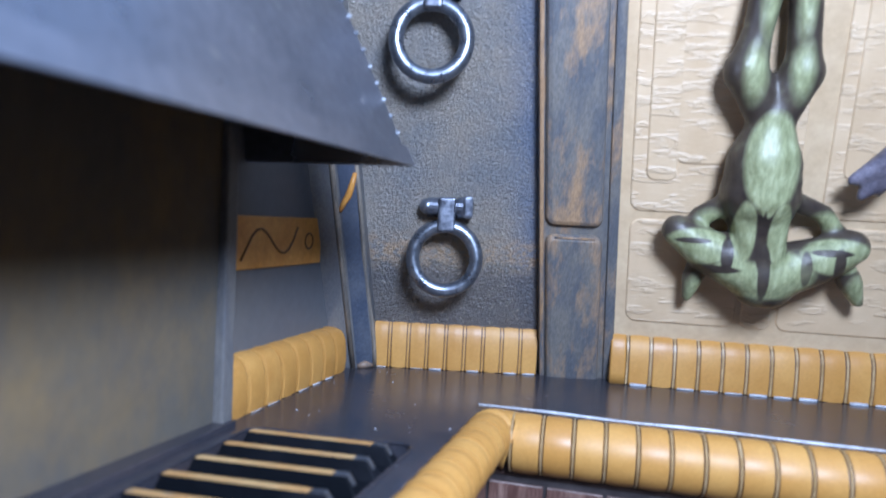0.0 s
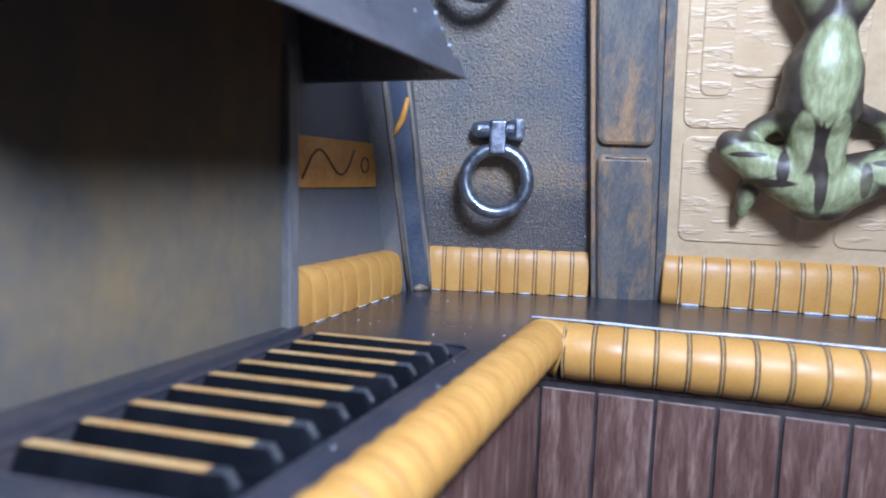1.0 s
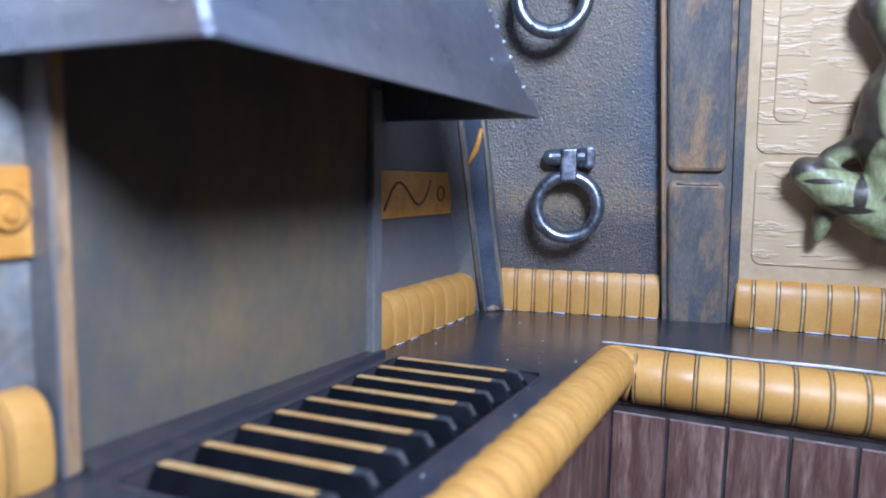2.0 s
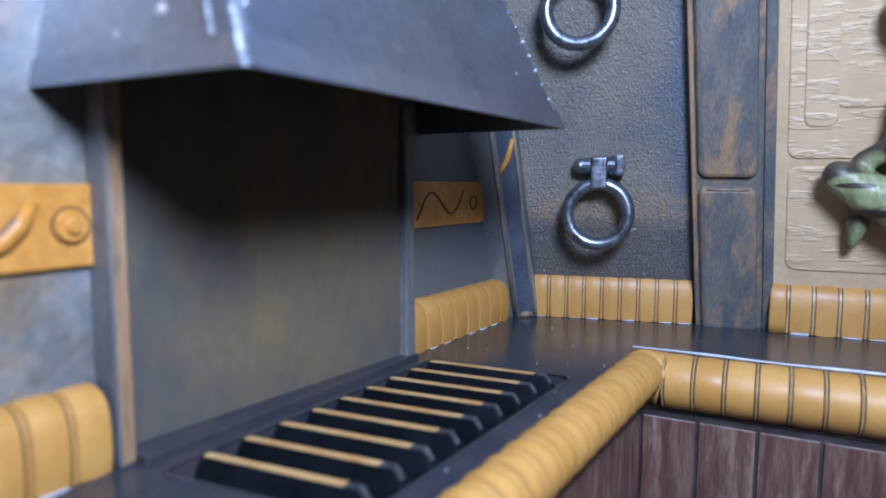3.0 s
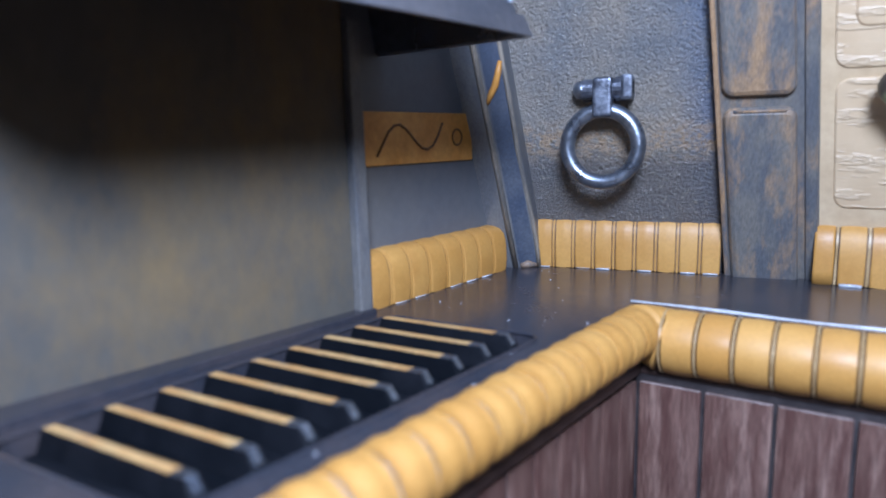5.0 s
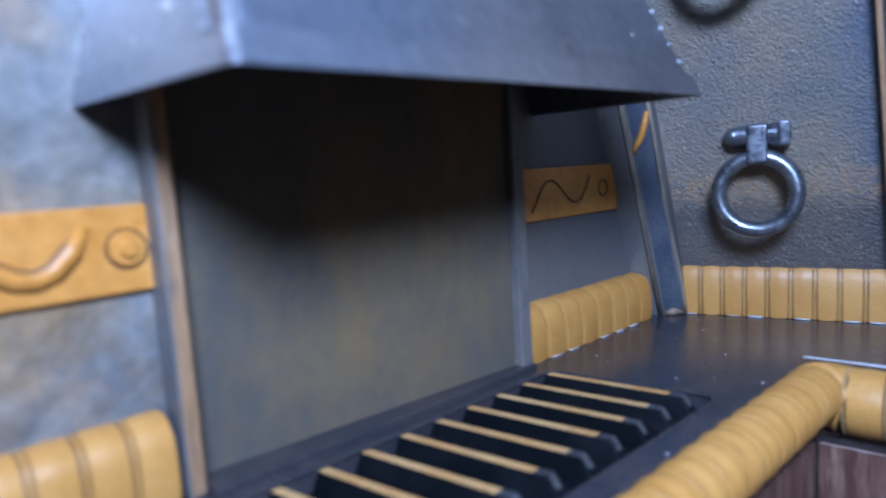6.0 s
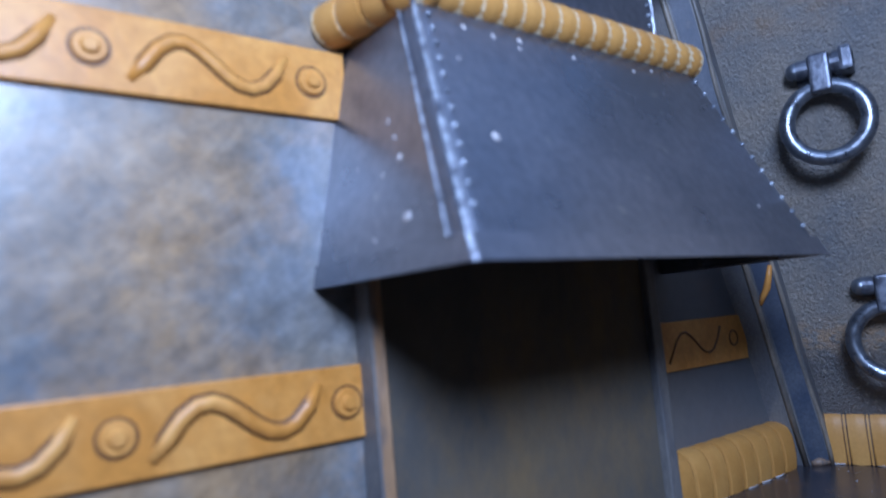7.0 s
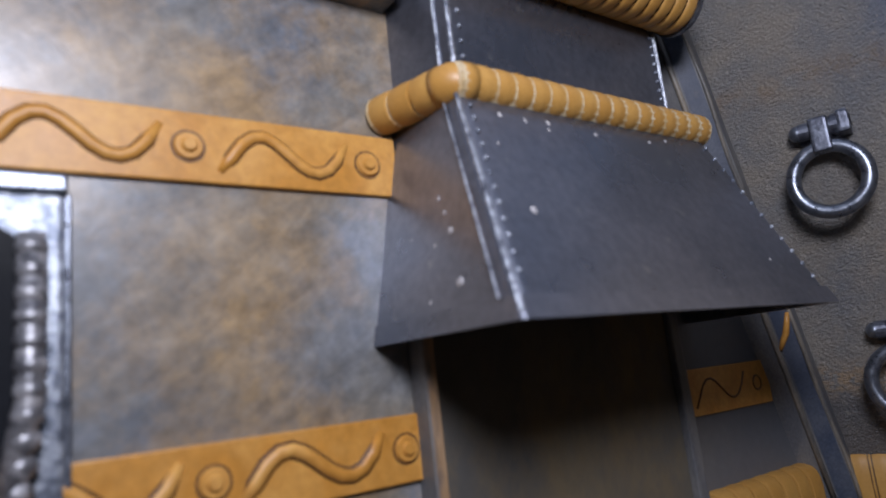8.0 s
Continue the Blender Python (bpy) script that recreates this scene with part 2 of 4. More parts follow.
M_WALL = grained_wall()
M_WALL_A = painted("smoky_wall_paint", (0.122, 0.140, 0.166), (0.185, 0.172, 0.146), (0.27, 0.185, 0.095), 34, 0.34, spec=0.8, detail=10, relief=0.16, lo=0.36, hi=0.62, third_at=(0.45, 0.62), grain=380, streak=(1, 0.95, 1.0), strokes=0.38)
M_NICHE = painted("scorched_niche_paint", (0.088, 0.084, 0.077), (0.112, 0.100, 0.078), (0.200, 0.138, 0.060), 26, 0.66, detail=6, relief=0.06, streak=(1, 1.2, 0.75), third_at=(0.46, 0.72), grain=300, spec=0.15, mottle=0.08)
M_WOOD = painted("worn_grey_wood_paint", (0.095, 0.099, 0.108), (0.150, 0.140, 0.124), (0.29, 0.195, 0.112), 75, 0.42, streak=(2.4, 2.4, 0.3), third_at=(0.50, 0.63), grain=900, relief=0.4)
M_WORN = painted("worn_orange_wood", (0.26, 0.160, 0.082), (0.33, 0.220, 0.125), (0.10, 0.105, 0.115), 90, 0.45, streak=(2, 2, 0.3), third_at=(0.5, 0.62), grain=900)
M_POST = painted("dark_post_paint", (0.095, 0.100, 0.112), (0.150, 0.145, 0.138), (0.20, 0.13, 0.06), 70, 0.42, streak=(2, 2, 0.5), third_at=(0.6, 0.75))
M_GOLD = painted("ochre_padding", (0.45, 0.23, 0.05), (0.52, 0.285, 0.07), (0.39, 0.18, 0.036), 45, 0.44, grain=1300, relief=0.06, third_at=(0.60, 0.8), mottle=0.1)
M_GROOVE = painted("brown_groove_wash", (0.115, 0.066, 0.028), (0.20, 0.125, 0.055), None, 70, 0.5, relief=0.05)
M_BAND = painted("ochre_band_paint", (0.48, 0.215, 0.034), (0.60, 0.305, 0.070), (0.36, 0.145, 0.03), 50, 0.42, relief=0.12, grain=500, mottle=0.2)
M_TAN = painted("tan_wall_paint", (0.53, 0.395, 0.235), (0.60, 0.46, 0.285), None, 60, 0.40, relief=0.05, grain=500, mottle=0.12)
M_TAN_RIDGE = tan_ridged()
M_TOP = painted("dark_worktop", (0.030, 0.032, 0.042), (0.055, 0.047, 0.050), None, 45, 0.20, relief=0.04)
M_HOOD = painted("blackened_metal_paint", (0.165, 0.178, 0.215), (0.215, 0.222, 0.258), (0.25, 0.195, 0.165), 30, 0.29, metal=0.82, relief=0.05, third_at=(0.60, 0.8), grain=500, specks=True, spec=0.6, mottle=0.2)
M_BLACK = painted("flat_black", (0.004, 0.005, 0.007), (0.008, 0.009, 0.012), None, 60, 0.5, relief=0.05, spec=0.10)
M_BAR_TOP = painted("rubbed_bar_top", (0.42, 0.235, 0.080), (0.47, 0.31, 0.13), (0.15, 0.155, 0.145), 120, 0.4, third_at=(0.56, 0.68), relief=0.2)
M_ENGRAVED = painted("dark_engraved_line", (0.10, 0.045, 0.015), (0.15, 0.07, 0.02), None, 80, 0.5, relief=0.1)
M_IRON = painted("drybrushed_iron", (0.15, 0.165, 0.20), (0.30, 0.33, 0.385), None, 330, 0.30, metal=0.85, grain=1500, relief=0.16, mottle=0.1, lo=0.38, hi=0.70)
M_HINGE = painted("dark_hinge_iron", (0.075, 0.082, 0.105), (0.17, 0.185, 0.225), None, 300, 0.36, metal=0.7, grain=1500, relief=0.2, mottle=0.1)
M_RIDGE = painted("rubbed_grey_ridge", (0.125, 0.118, 0.108), (0.24, 0.205, 0.160), None, 90, 0.4, streak=(2, 2, 0.4), relief=0.15)
M_SMOOTH = painted("smooth_grey_paint", (0.112, 0.117, 0.128), (0.140, 0.138, 0.136), None, 22, 0.42, relief=0.05, detail=4, grain=400, mottle=0.1)
M_BLUE = painted("deep_blue_paint", (0.048, 0.060, 0.090), (0.085, 0.096, 0.122), (0.13, 0.11, 0.09), 60, 0.42, relief=0.1, third_at=(0.58, 0.75))
M_STEEL = painted("bright_worn_steel", (0.14, 0.16, 0.20), (0.52, 0.56, 0.62), None, 330, 0.38, metal=0.6, relief=0.4)
M_GLUE = painted("dried_clear_glue", (0.45, 0.47, 0.52), (0.62, 0.64, 0.68), None, 300, 0.15, relief=0.2)
M_PLANK = painted("purple_brown_planks", (0.085, 0.042, 0.034), (0.140, 0.080, 0.062), (0.26, 0.170, 0.135), 150, 0.36, streak=(3.2, 3.2, 0.42), relief=0.3, third_at=(0.52, 0.72), grain=700)
M_PLANK_EDGE = painted("rubbed_lit_plank_edge", (0.20, 0.155, 0.14), (0.34, 0.28, 0.26), None, 160, 0.4, streak=(2, 2, 0.8), relief=0.2)
M_BEAD = painted("pale_ochre_piping", (0.33, 0.215, 0.09), (0.46, 0.33, 0.17), None, 200, 0.35, relief=0.05)
M_APRON = painted("dark_apron_stain", (0.034, 0.020, 0.016), (0.060, 0.036, 0.029), None, 110, 0.45, streak=(1, 1, 3), relief=0.1)
M_GAP = painted("dark_plank_gap", (0.030, 0.025, 0.026), (0.050, 0.042, 0.042), None, 120, 0.5, relief=0.05)
M_SEAM = painted("drybrushed_steel_edge", (0.11, 0.12, 0.15), (0.42, 0.45, 0.50), None, 420, 0.34, metal=0.6, relief=0.4, lo=0.40, hi=0.58)
M_DULL = painted("dull_worn_steel", (0.13, 0.13, 0.14), (0.46, 0.45, 0.46), None, 300, 0.36, metal=0.5, relief=0.3)
M_PALE = painted("pale_worn_joint", (0.50, 0.36, 0.18), (0.66, 0.54, 0.36), None, 250, 0.35, relief=0.05)
M_DROP = painted("pale_paint_drop", (0.30, 0.29, 0.30), (0.46, 0.44, 0.43), None, 300, 0.4, relief=0.1)
M_CLAW = painted("purple_grey_skin", (0.06, 0.055, 0.075), (0.16, 0.15, 0.19), None, 120, 0.3, relief=0.2)
M_TABLE = painted("dull_table", (0.018, 0.017, 0.017), (0.030, 0.028, 0.027), None, 20, 0.6, relief=0.1)

# ---------------------------------------------------------------- setting
# an added table, out of view; its dark colour keeps bounce light low
solid("ground", box(-60, 90, -90, 60, -TOP - 1.2, -TOP), M_TABLE, "plain very dark table added unseen under the model kitchen", "ground", "structure")


def wall_box(m, u0, u1, v0, v1, thick, bevel=0.0):
    return box(u0, u1, v0, v1, -thick, 0, bevel, m)


wall_west = solid("wall_west", wall_box(WALL_A, -34, 3.5, -TOP, 17, 1.0), M_WALL_A, "smoky grey-blue painted wall with ochre stains", "wall", "structure")
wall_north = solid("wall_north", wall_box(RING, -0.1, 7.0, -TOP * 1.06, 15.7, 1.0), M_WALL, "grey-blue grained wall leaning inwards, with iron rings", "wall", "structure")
wall_east = solid("wall_east", wall_box(FROG, -0.9, 26, -TOP * 1.06, 15.0, 1.0), M_TAN, "tan panelled wall leaning inwards, with ridged relief", "wall", "structure")

# leaning pilaster in the corner
SH = Vector((0, -LEAN, 1))
foot = [(-0.3, -0.8), (0.56, -0.50), (0.64, -0.40), (1.12, 0.06), (0.8, 1.2), (-0.3, 1.2)]
corner = thing("corner_pilaster", "dark grey leaning corner pilaster with worn ochre edges", "pilaster", kind="structure")
part("shaft", hull([(x, y, 0) for x, y in foot] + [(x + 0.12, y - LEAN * 15.0, 15.0) for x, y in foot]), M_POST, corner)
part("inset", hull([(x + 0.008 * z, y - LEAN * z, z) for z in (0.02, 15.0) for x, y in ((0.70, -0.385), (1.05, -0.045), (0.98, 0.03), (0.64, -0.31))]), M_BLUE, corner, "deep blue inset strip")
part("edge_ridge", tube([(0.59 + 0.008 * z, -0.47 - LEAN * z, z) for z in (0, 3, 8, 12, 15.0)], 0.08, 10), M_RIDGE, corner, smooth=True)
part("edge_ridge", tube([(1.08 + 0.008 * z + 0.03 * math.sin(z * 1.7), 0.02 - LEAN * z + 0.05 * math.sin(z * 1.1), z) for z in [k * 0.5 for k in range(31)]], 0.065, 8), M_RIDGE, corner, smooth=True)
part("knot", tube([(0.70, -0.42 - LEAN * 4.6, 4.6), (0.82, -0.33 - LEAN * 4.85, 4.85), (0.93, -0.24 - LEAN * 5.05, 5.05), (1.02, -0.14 - LEAN * 5.35, 5.35), (1.10, -0.06 - LEAN * 5.65, 5.65)], lambda s: 0.055 + 0.04 * math.sin(math.pi * s), 8), M_BAND, corner, "chipped orange knot", True)
part("knot", tube([(0.72, -0.42, 0.06), (0.86, -0.28, 0.10), (1.04, -0.06, 0.06)], lambda s: 0.06 + 0.06 * math.sin(math.pi * s), 8), M_WORN, corner, "chipped orange knot", True)

def rounded_panel(u0, u1, v0, v1, w, rad, m, base=-0.05, rim=1.0):
    """A low panel on a leaning wall with rounded corners and a soft rim."""
    bm = bmesh.new()
    loops = []
    for inset, z in ((0.0, base), (0.0, w - 0.035 * rim), (0.015 * rim, w - 0.012 * rim), (0.045 * rim, w)):
        row = []
        for cx, cy, q in ((u1 - rad, v1 - rad, 0), (u0 + rad, v1 - rad, 1), (u0 + rad, v0 + rad, 2), (u1 - rad, v0 + rad, 3)):
            for k in range(6):
                a = (q + k / 5) * math.pi / 2
                row.append(bm.verts.new((cx + (rad - inset) * math.cos(a), cy + (rad - inset) * math.sin(a), z)))
        loops.append(row)
    for p, q in zip(loops, loops[1:]):
        for i in range(len(p)):
            bm.faces.new((p[i], p[(i + 1) % len(p)], q[(i + 1) % len(p)], q[i]))
    bm.faces.new(loops[-1])
    bm.faces.new(loops[0][::-1])
    bm.transform(m)
    return bm


# pillar between the two leaning walls
pillar = thing("pillar", "grey-blue wooden pillar worn to orange wood", "pillar", kind="structure")
part("shaft", box(5.04, 7.25, -1, 15.8, -0.6, 0.45, 0.1, RING), M_WOOD, pillar)
part("side_fillet", box(6.92, 7.2, -1, 15.8, 0.36, 0.56, 0.08, RING), M_WOOD, pillar)
part("side_fillet", box(7.15, 7.36, -1, 15.8, -0.1, 0.3, 0.06, RING), M_WOOD, pillar)
part("worn_edge", box(5.03, 5.15, -0.3, 15.7, 0.38, 0.5, 0.05, RING), M_WORN, pillar, "edge worn to orange wood")
for v0, v1 in ((-0.4, 4.70), (4.98, 12.2), (12.5, 15.7)):
    part("panel", rounded_panel(5.2, 6.76, v0, v1, 0.66, 0.24, RING, 0.3, 3.2), M_WOOD, pillar)
    part("panel_rim", tube([RING @ Vector((u, v, 0.645)) for u, v in ((5.42, v1 - 0.06), (6.54, v1 - 0.06))], 0.035, 6), M_WORN, pillar, "edge worn to orange wood", True)

# ---------------------------------------------------------------- worktops
GX0, GX1, GY0, GY1, SKEW = 1.15, 4.6, -13.95, -6.4, 0.15
bm = bmesh.new()
outer = [(-0.5, -34), (5.4, -34), (5.4, -3.18), (30, -0.81), (30, 8), (-0.5, 2.5)]
ca, sa = math.cos(radians(10)), math.sin(radians(10))
ov = [bm.verts.new((x, y, 0)) for x, y in outer]
grate_loop = []
for cx, cy, q in ((GX1 - 0.3, GY1 - 0.3, 0), (GX0 + 0.3, GY1 - 0.3, 1), (GX0 + 0.3, GY0 + 0.3, 2), (GX1 - 0.3, GY0 + 0.3, 3)):
    for k in range(5):
        a = (q + k / 4) * math.pi / 2
        grate_loop.append((cx + 0.3 * math.cos(a), cy + 0.3 * math.sin(a)))
grate_loop = [(x, y + SKEW * (x - GX0)) for x, y in grate_loop]
gv = [bm.verts.new((x, y, 0)) for x, y in grate_loop]
edges = [bm.edges.new((l[i], l[(i + 1) % len(l)])) for l in (ov, gv) for i in range(len(l))]
bmesh.ops.triangle_fill(bm, edges=edges, use_beauty=True)
for f in [f for f in bm.faces if all(v in gv for v in f.verts)]:
    bm.faces.remove(f)
low = [bm.verts.new((x, y, -0.32)) for x, y in grate_loop]
for i in range(len(gv)):
    j = (i + 1) % len(gv)
    bm.faces.new((gv[i], gv[j], low[j], low[i]))
bm.faces.new(low)
und = [bm.verts.new((x, y, -0.6)) for x, y in outer]
for i in range(len(ov)):
    j = (i + 1) % len(ov)
    bm.faces.new((ov[i], ov[j], und[j], und[i]))
bm.faces.new(und)
worktop = thing("worktop", "glossy dark brown L-shaped worktop with a recessed grill", "worktop")
part("top_slab", bm, M_TOP, worktop)
part("apron", box(5.3, 5.62, -34, -3.5, -1.2, -0.61, 0.03), M_APRON, worktop, "dark brown board under the edge")
part("apron", box(-0.2, 24, -0.02, 0.3, -1.2, -0.61, 0.03, Matrix.Translation((5.6, -3.50, 0)) @ Matrix.Rotation(radians(5), 4, "Z")), M_APRON, worktop, "dark brown board under the edge")


def segment(profile, length, dip, m=None, gap=0.022, crown=0.0):
    """One padded segment of a roll: the closed profile (a, b), a little smaller at both ends."""
    cx = sum(a for a, b in profile) / len(profile)
    cy = sum(b for a, b in profile) / len(profile)
    bm = bmesh.new()
    rows = []
    for s, k in ((gap, dip), (gap + 0.012, dip * 0.35), (gap + 0.055, crown), (gap + 0.16, crown * 0.3), (length / 2, 0.0), (length - gap - 0.16, crown * 0.3), (length - gap - 0.055, crown), (length - gap - 0.012, dip * 0.35), (length - gap, dip)):
        row = []
        for a, b in profile:
            d = Vector((a - cx, b - cy))
            d *= max(0.05, 1 - k / max(d.length, 0.01))
            row.append(bm.verts.new((s, cx + d.x, cy + d.y)))
        rows.append(row)
    n = len(profile)
    for p, q in zip(rows, rows[1:]):
        for i in range(n):
            bm.faces.new((p[i], p[(i + 1) % n], q[(i + 1) % n], q[i]))
    bm.faces.new(rows[0][::-1])
    bm.faces.new(rows[-1])
    if m:
        bm.transform(m)
    return bm


def circle(r, n=20, ca=0.0, cb=0.0):
    return [(ca + r * math.cos(i * math.tau / n), cb + r * math.sin(i * math.tau / n)) for i in range(n)]


BOLSTER = [(-0.1, 0), (0.5, 0), (0.54, 0.3), (0.53, 0.66), (0.50, 0.9), (0.43, 1.08), (0.32, 1.2), (0.18, 1.27), (0, 1.29), (-0.1, 1.29)]


def shared_run(owner, name, mesh, mats):
    for m in mats:
        ob = new(name, mesh)
        ob.parent = owner
        ob.matrix_local = m @ Matrix.Scale(100, 4)


def mesh_of(name, bm, mat, smooth=True):
    bm.transform(Matrix.Scale(0.01, 4))
    me = bpy.data.meshes.new(name)
    bmesh.ops.recalc_face_normals(bm, faces=bm.faces[:])
    for f in bm.faces:
        f.smooth = smooth
    bm.to_mesh(me)
    bm.free()
    me.materials.append(mat)
    me.set_sharp_from_angle(angle=radians(50))
    return me


def shrunk(profile, k):
    """The profile drawn in evenly towards its middle."""
    mid = Vector((0.1, 0.45))
    out = []
    for a, b in profile:
        d = Vector((a, b)) - mid
        d *= 1 - k / d.length
        out.append((mid.x + d.x, mid.y + d.y))
    return out


def bolster(x, y, angle, length, count, label, tall=1.0, piped=0, stub=0.0):
    """A padded cushion strip on the worktop against a wall; x, y: its foot on the wall."""
    ob = thing("bolster", label, "bolster", "padded strips along the walls")
    step = length / count
    shape = [(a, b * tall) for a, b in BOLSTER]
    me = mesh_of("bolster_segment", segment(shape, step, 0.045, None, 0.056 if piped else 0.042, 0.014), M_GOLD)
    a = radians(angle)
    base = Matrix.Translation((x, y, 0)) @ Matrix.Rotation(a, 4, "Z") @ Matrix.Diagonal((1, -1, 1, 1))
    shared_run(ob, "segment", me, [CM @ base @ Matrix.Translation((i * step, 0, 0)) for i in range(count)])
    if stub:
        short = segment(shape, stub, 0.045, None, 0.04, 0.008)
        short.transform(base @ Matrix.Translation((-stub, 0, 0)))
        part("short_segment", short, M_GOLD, ob, smooth=True)
    if piped:
        strip = mesh_of("piping", extrude_profile(shrunk(shape, 0.02 if piped == 1 else 0.012), 0.05), M_BEAD if piped == 1 else M_GOLD)
        shared_run(ob, "piping", strip, [CM @ base @ Matrix.Translation((i * step - 0.025, 0, 0)) for i in range(0 if stub else 1, count)])
    core = shrunk(shape, 0.045)
    c = extrude_profile(core, length - 0.08)
    c.transform(base @ Matrix.Translation((0.04, 0, 0)))
    part("core", c, M_GROOVE, ob)
    rnd = random.Random(count)
    beads = [tube([(i * step + 0.1, 0.53, 0.02), (i * step + step * 0.5, 0.56, 0.03), ((i + 1) * step - 0.1, 0.53, 0.02)], (0.018 + 0.035 * rnd.random() if piped == 1 else 0.008 + 0.02 * rnd.random()), 6) for i in range(count) if rnd.random() > 0.25]
    glue = merge(*beads)
    glue.transform(base)
    tagged(part("glue_bead", glue, M_GLUE, ob, "clear dried glue", True), kind="stuff")
    return ob


bolster(0.78, 0.48, 17.5, 5.04, 9, "ochre padded strip of ribbed segments under the iron rings", 1.2, 2)
bolster(8.22, 2.22, 9.3, 15.84, 24, "ochre padded strip of ribbed segments under the tan wall", 1.18, 1, 0.52)
bolster(0.06, -6.38, 90, 5.5, 8, "ochre padded strip of ribbed segments beside the cooking niche", 1.0, 2)
bolster(0.06, -14.2 - 13.42, 90, 13.42, 22, "ochre padded strip of ribbed segments along the smoky wall", 1.0, 2)

# rounded front edge of the worktop
edge = thing("worktop_edge", "ochre padded roll of ribbed segments along the worktop", "edge roll")
CORNER = Vector((5.6, -3.32, -0.35))
AXES = [(Vector((math.cos(radians(5.5)), math.sin(radians(5.5)), 0)), 0.68, 28, 0.67, Vector((0, -0.04, -0.12))), (Vector((0, -1, 0)), 0.64, 34, 0.54, Vector((0, 0, 0.12)))]
ends = []
for d, step, count, rad, shift in AXES:
    wide = rad > 0.6
    me = mesh_of("roll_segment", segment(circle(rad, 26), step, 0.045 if wide else 0.085, None, 0.048 if wide else 0.034, 0.012 if wide else 0.045), M_GOLD)
    start = CORNER + shift + d * 0.45
    turn = Matrix.Rotation(math.atan2(d.y, d.x), 4, "Z")
    shared_run(edge, "segment", me, [CM @ Matrix.Translation(start + d * step * i) @ turn for i in range(count)])
    part("core", tube([start + d * 0.02, start + d * (step * count - 0.05)], rad - (0.035 if wide else 0.075), 26), M_GROOVE if wide else M_DULL, edge, smooth=True)
    if wide:
        ring = mesh_of("piping", tube([(0, (rad - 0.022) * math.cos(k * math.tau / 32), (rad - 0.022) * math.sin(k * math.tau / 32)) for k in range(32)], 0.026, 6, True), M_BEAD)
        shared_run(edge, "piping", ring, [CM @ Matrix.Translation(start + d * step * i) @ turn for i in range(count)])
    ends.append((start, rad))
pts = []
for k in range(11):
    s = k / 10
    pts.append(ends[0][0] * (1 - s) ** 2 + (CORNER * 2 * s * (1 - s)) + ends[1][0] * s * s)
part("corner_segment", tube(pts, lambda s: ends[0][1] * (1 - s) + ends[1][1] * s, 26), M_GOLD, edge, smooth=True)
d = AXES[0][0]
gl = [CORNER + Vector((-0.52, 0.40, 0.50)) + d * (0.02 + k * 0.5) for k in range(38)]
part("glue_bead", tube([(p.x, p.y, p.z + 0.012 * math.sin(7 * i)) for i, p in enumerate(gl)], lambda s: 0.03 + 0.009 * math.sin(s * 190), 8), M_GLUE, edge, "clear dried glue", True)

# plank fronts below
front = thing("counter_front", "purple-brown upright planks below the worktop", "counter front")
part("backing", hull([(x, y, z) for z in (-TOP, -0.75) for x, y in ((0, -34), (5.44, -34), (5.44, -3.5), (0, -3.5))]), M_GAP, front)
part("backing", hull([(x, y, z) for z in (-TOP, -0.75) for x, y in ((5.5, -3.47), (5.5 + 24 * math.cos(radians(5)), -3.47 + 24 * math.sin(radians(5))), (5.3 + 24 * ca, 3 + 24 * sa), (5.3, 1))]), M_GAP, front)
for angle, pw, count, flip, start in ((5, 1.31, 16, 1, 0.02), (-90.8, 0.82, 34, -1, 0.10)):
    me = mesh_of("plank", box(0.04, pw - 0.04, -0.13, 0.06, -TOP, -1.38, 0.035, None, 2), M_PLANK, False)
    rub = mesh_of("rubbed_edge", box(0.05, pw - 0.05, -0.128, -0.09, -1.405, -1.374, 0.01, None, 1), M_PLANK_EDGE, False)
    shared_run(front, "plank", me, [CM @ Matrix.Translation((5.52 if flip > 0 else 5.42, -3.42, 0)) @ Matrix.Rotation(radians(angle), 4, "Z") @ Matrix.Diagonal((1, flip, 1, 1)) @ Matrix.Translation((start + i * pw, 0, 0)) for i in range(count)])
    # pale rubbed edges with painted highlight; the shaded side run has none
    for ob in [o for o in front.children if o.name.startswith("plank")][-count:] if flip > 0 else ():
        top = new("rubbed_edge", rub)
        top.parent = ob

# ---------------------------------------------------------------- grill
grill = thing("grill", "black grill of nine bars with worn ochre tops", "grill")
NB, BY0, BY1 = 9, -13.26, -6.81
SKEWED = Matrix(((1, 0, 0, 0), (SKEW, 1, 0, -SKEW * 1.35), (0, 0, 1, 0), (0, 0, 0, 1)))
tray = box(GX0 + 0.1, GX1 - 0.1, GY0 + 0.1, GY1 - 0.1, -0.31, -0.27)
tray.transform(SKEWED)
part("tray", tray, M_BLACK, grill)


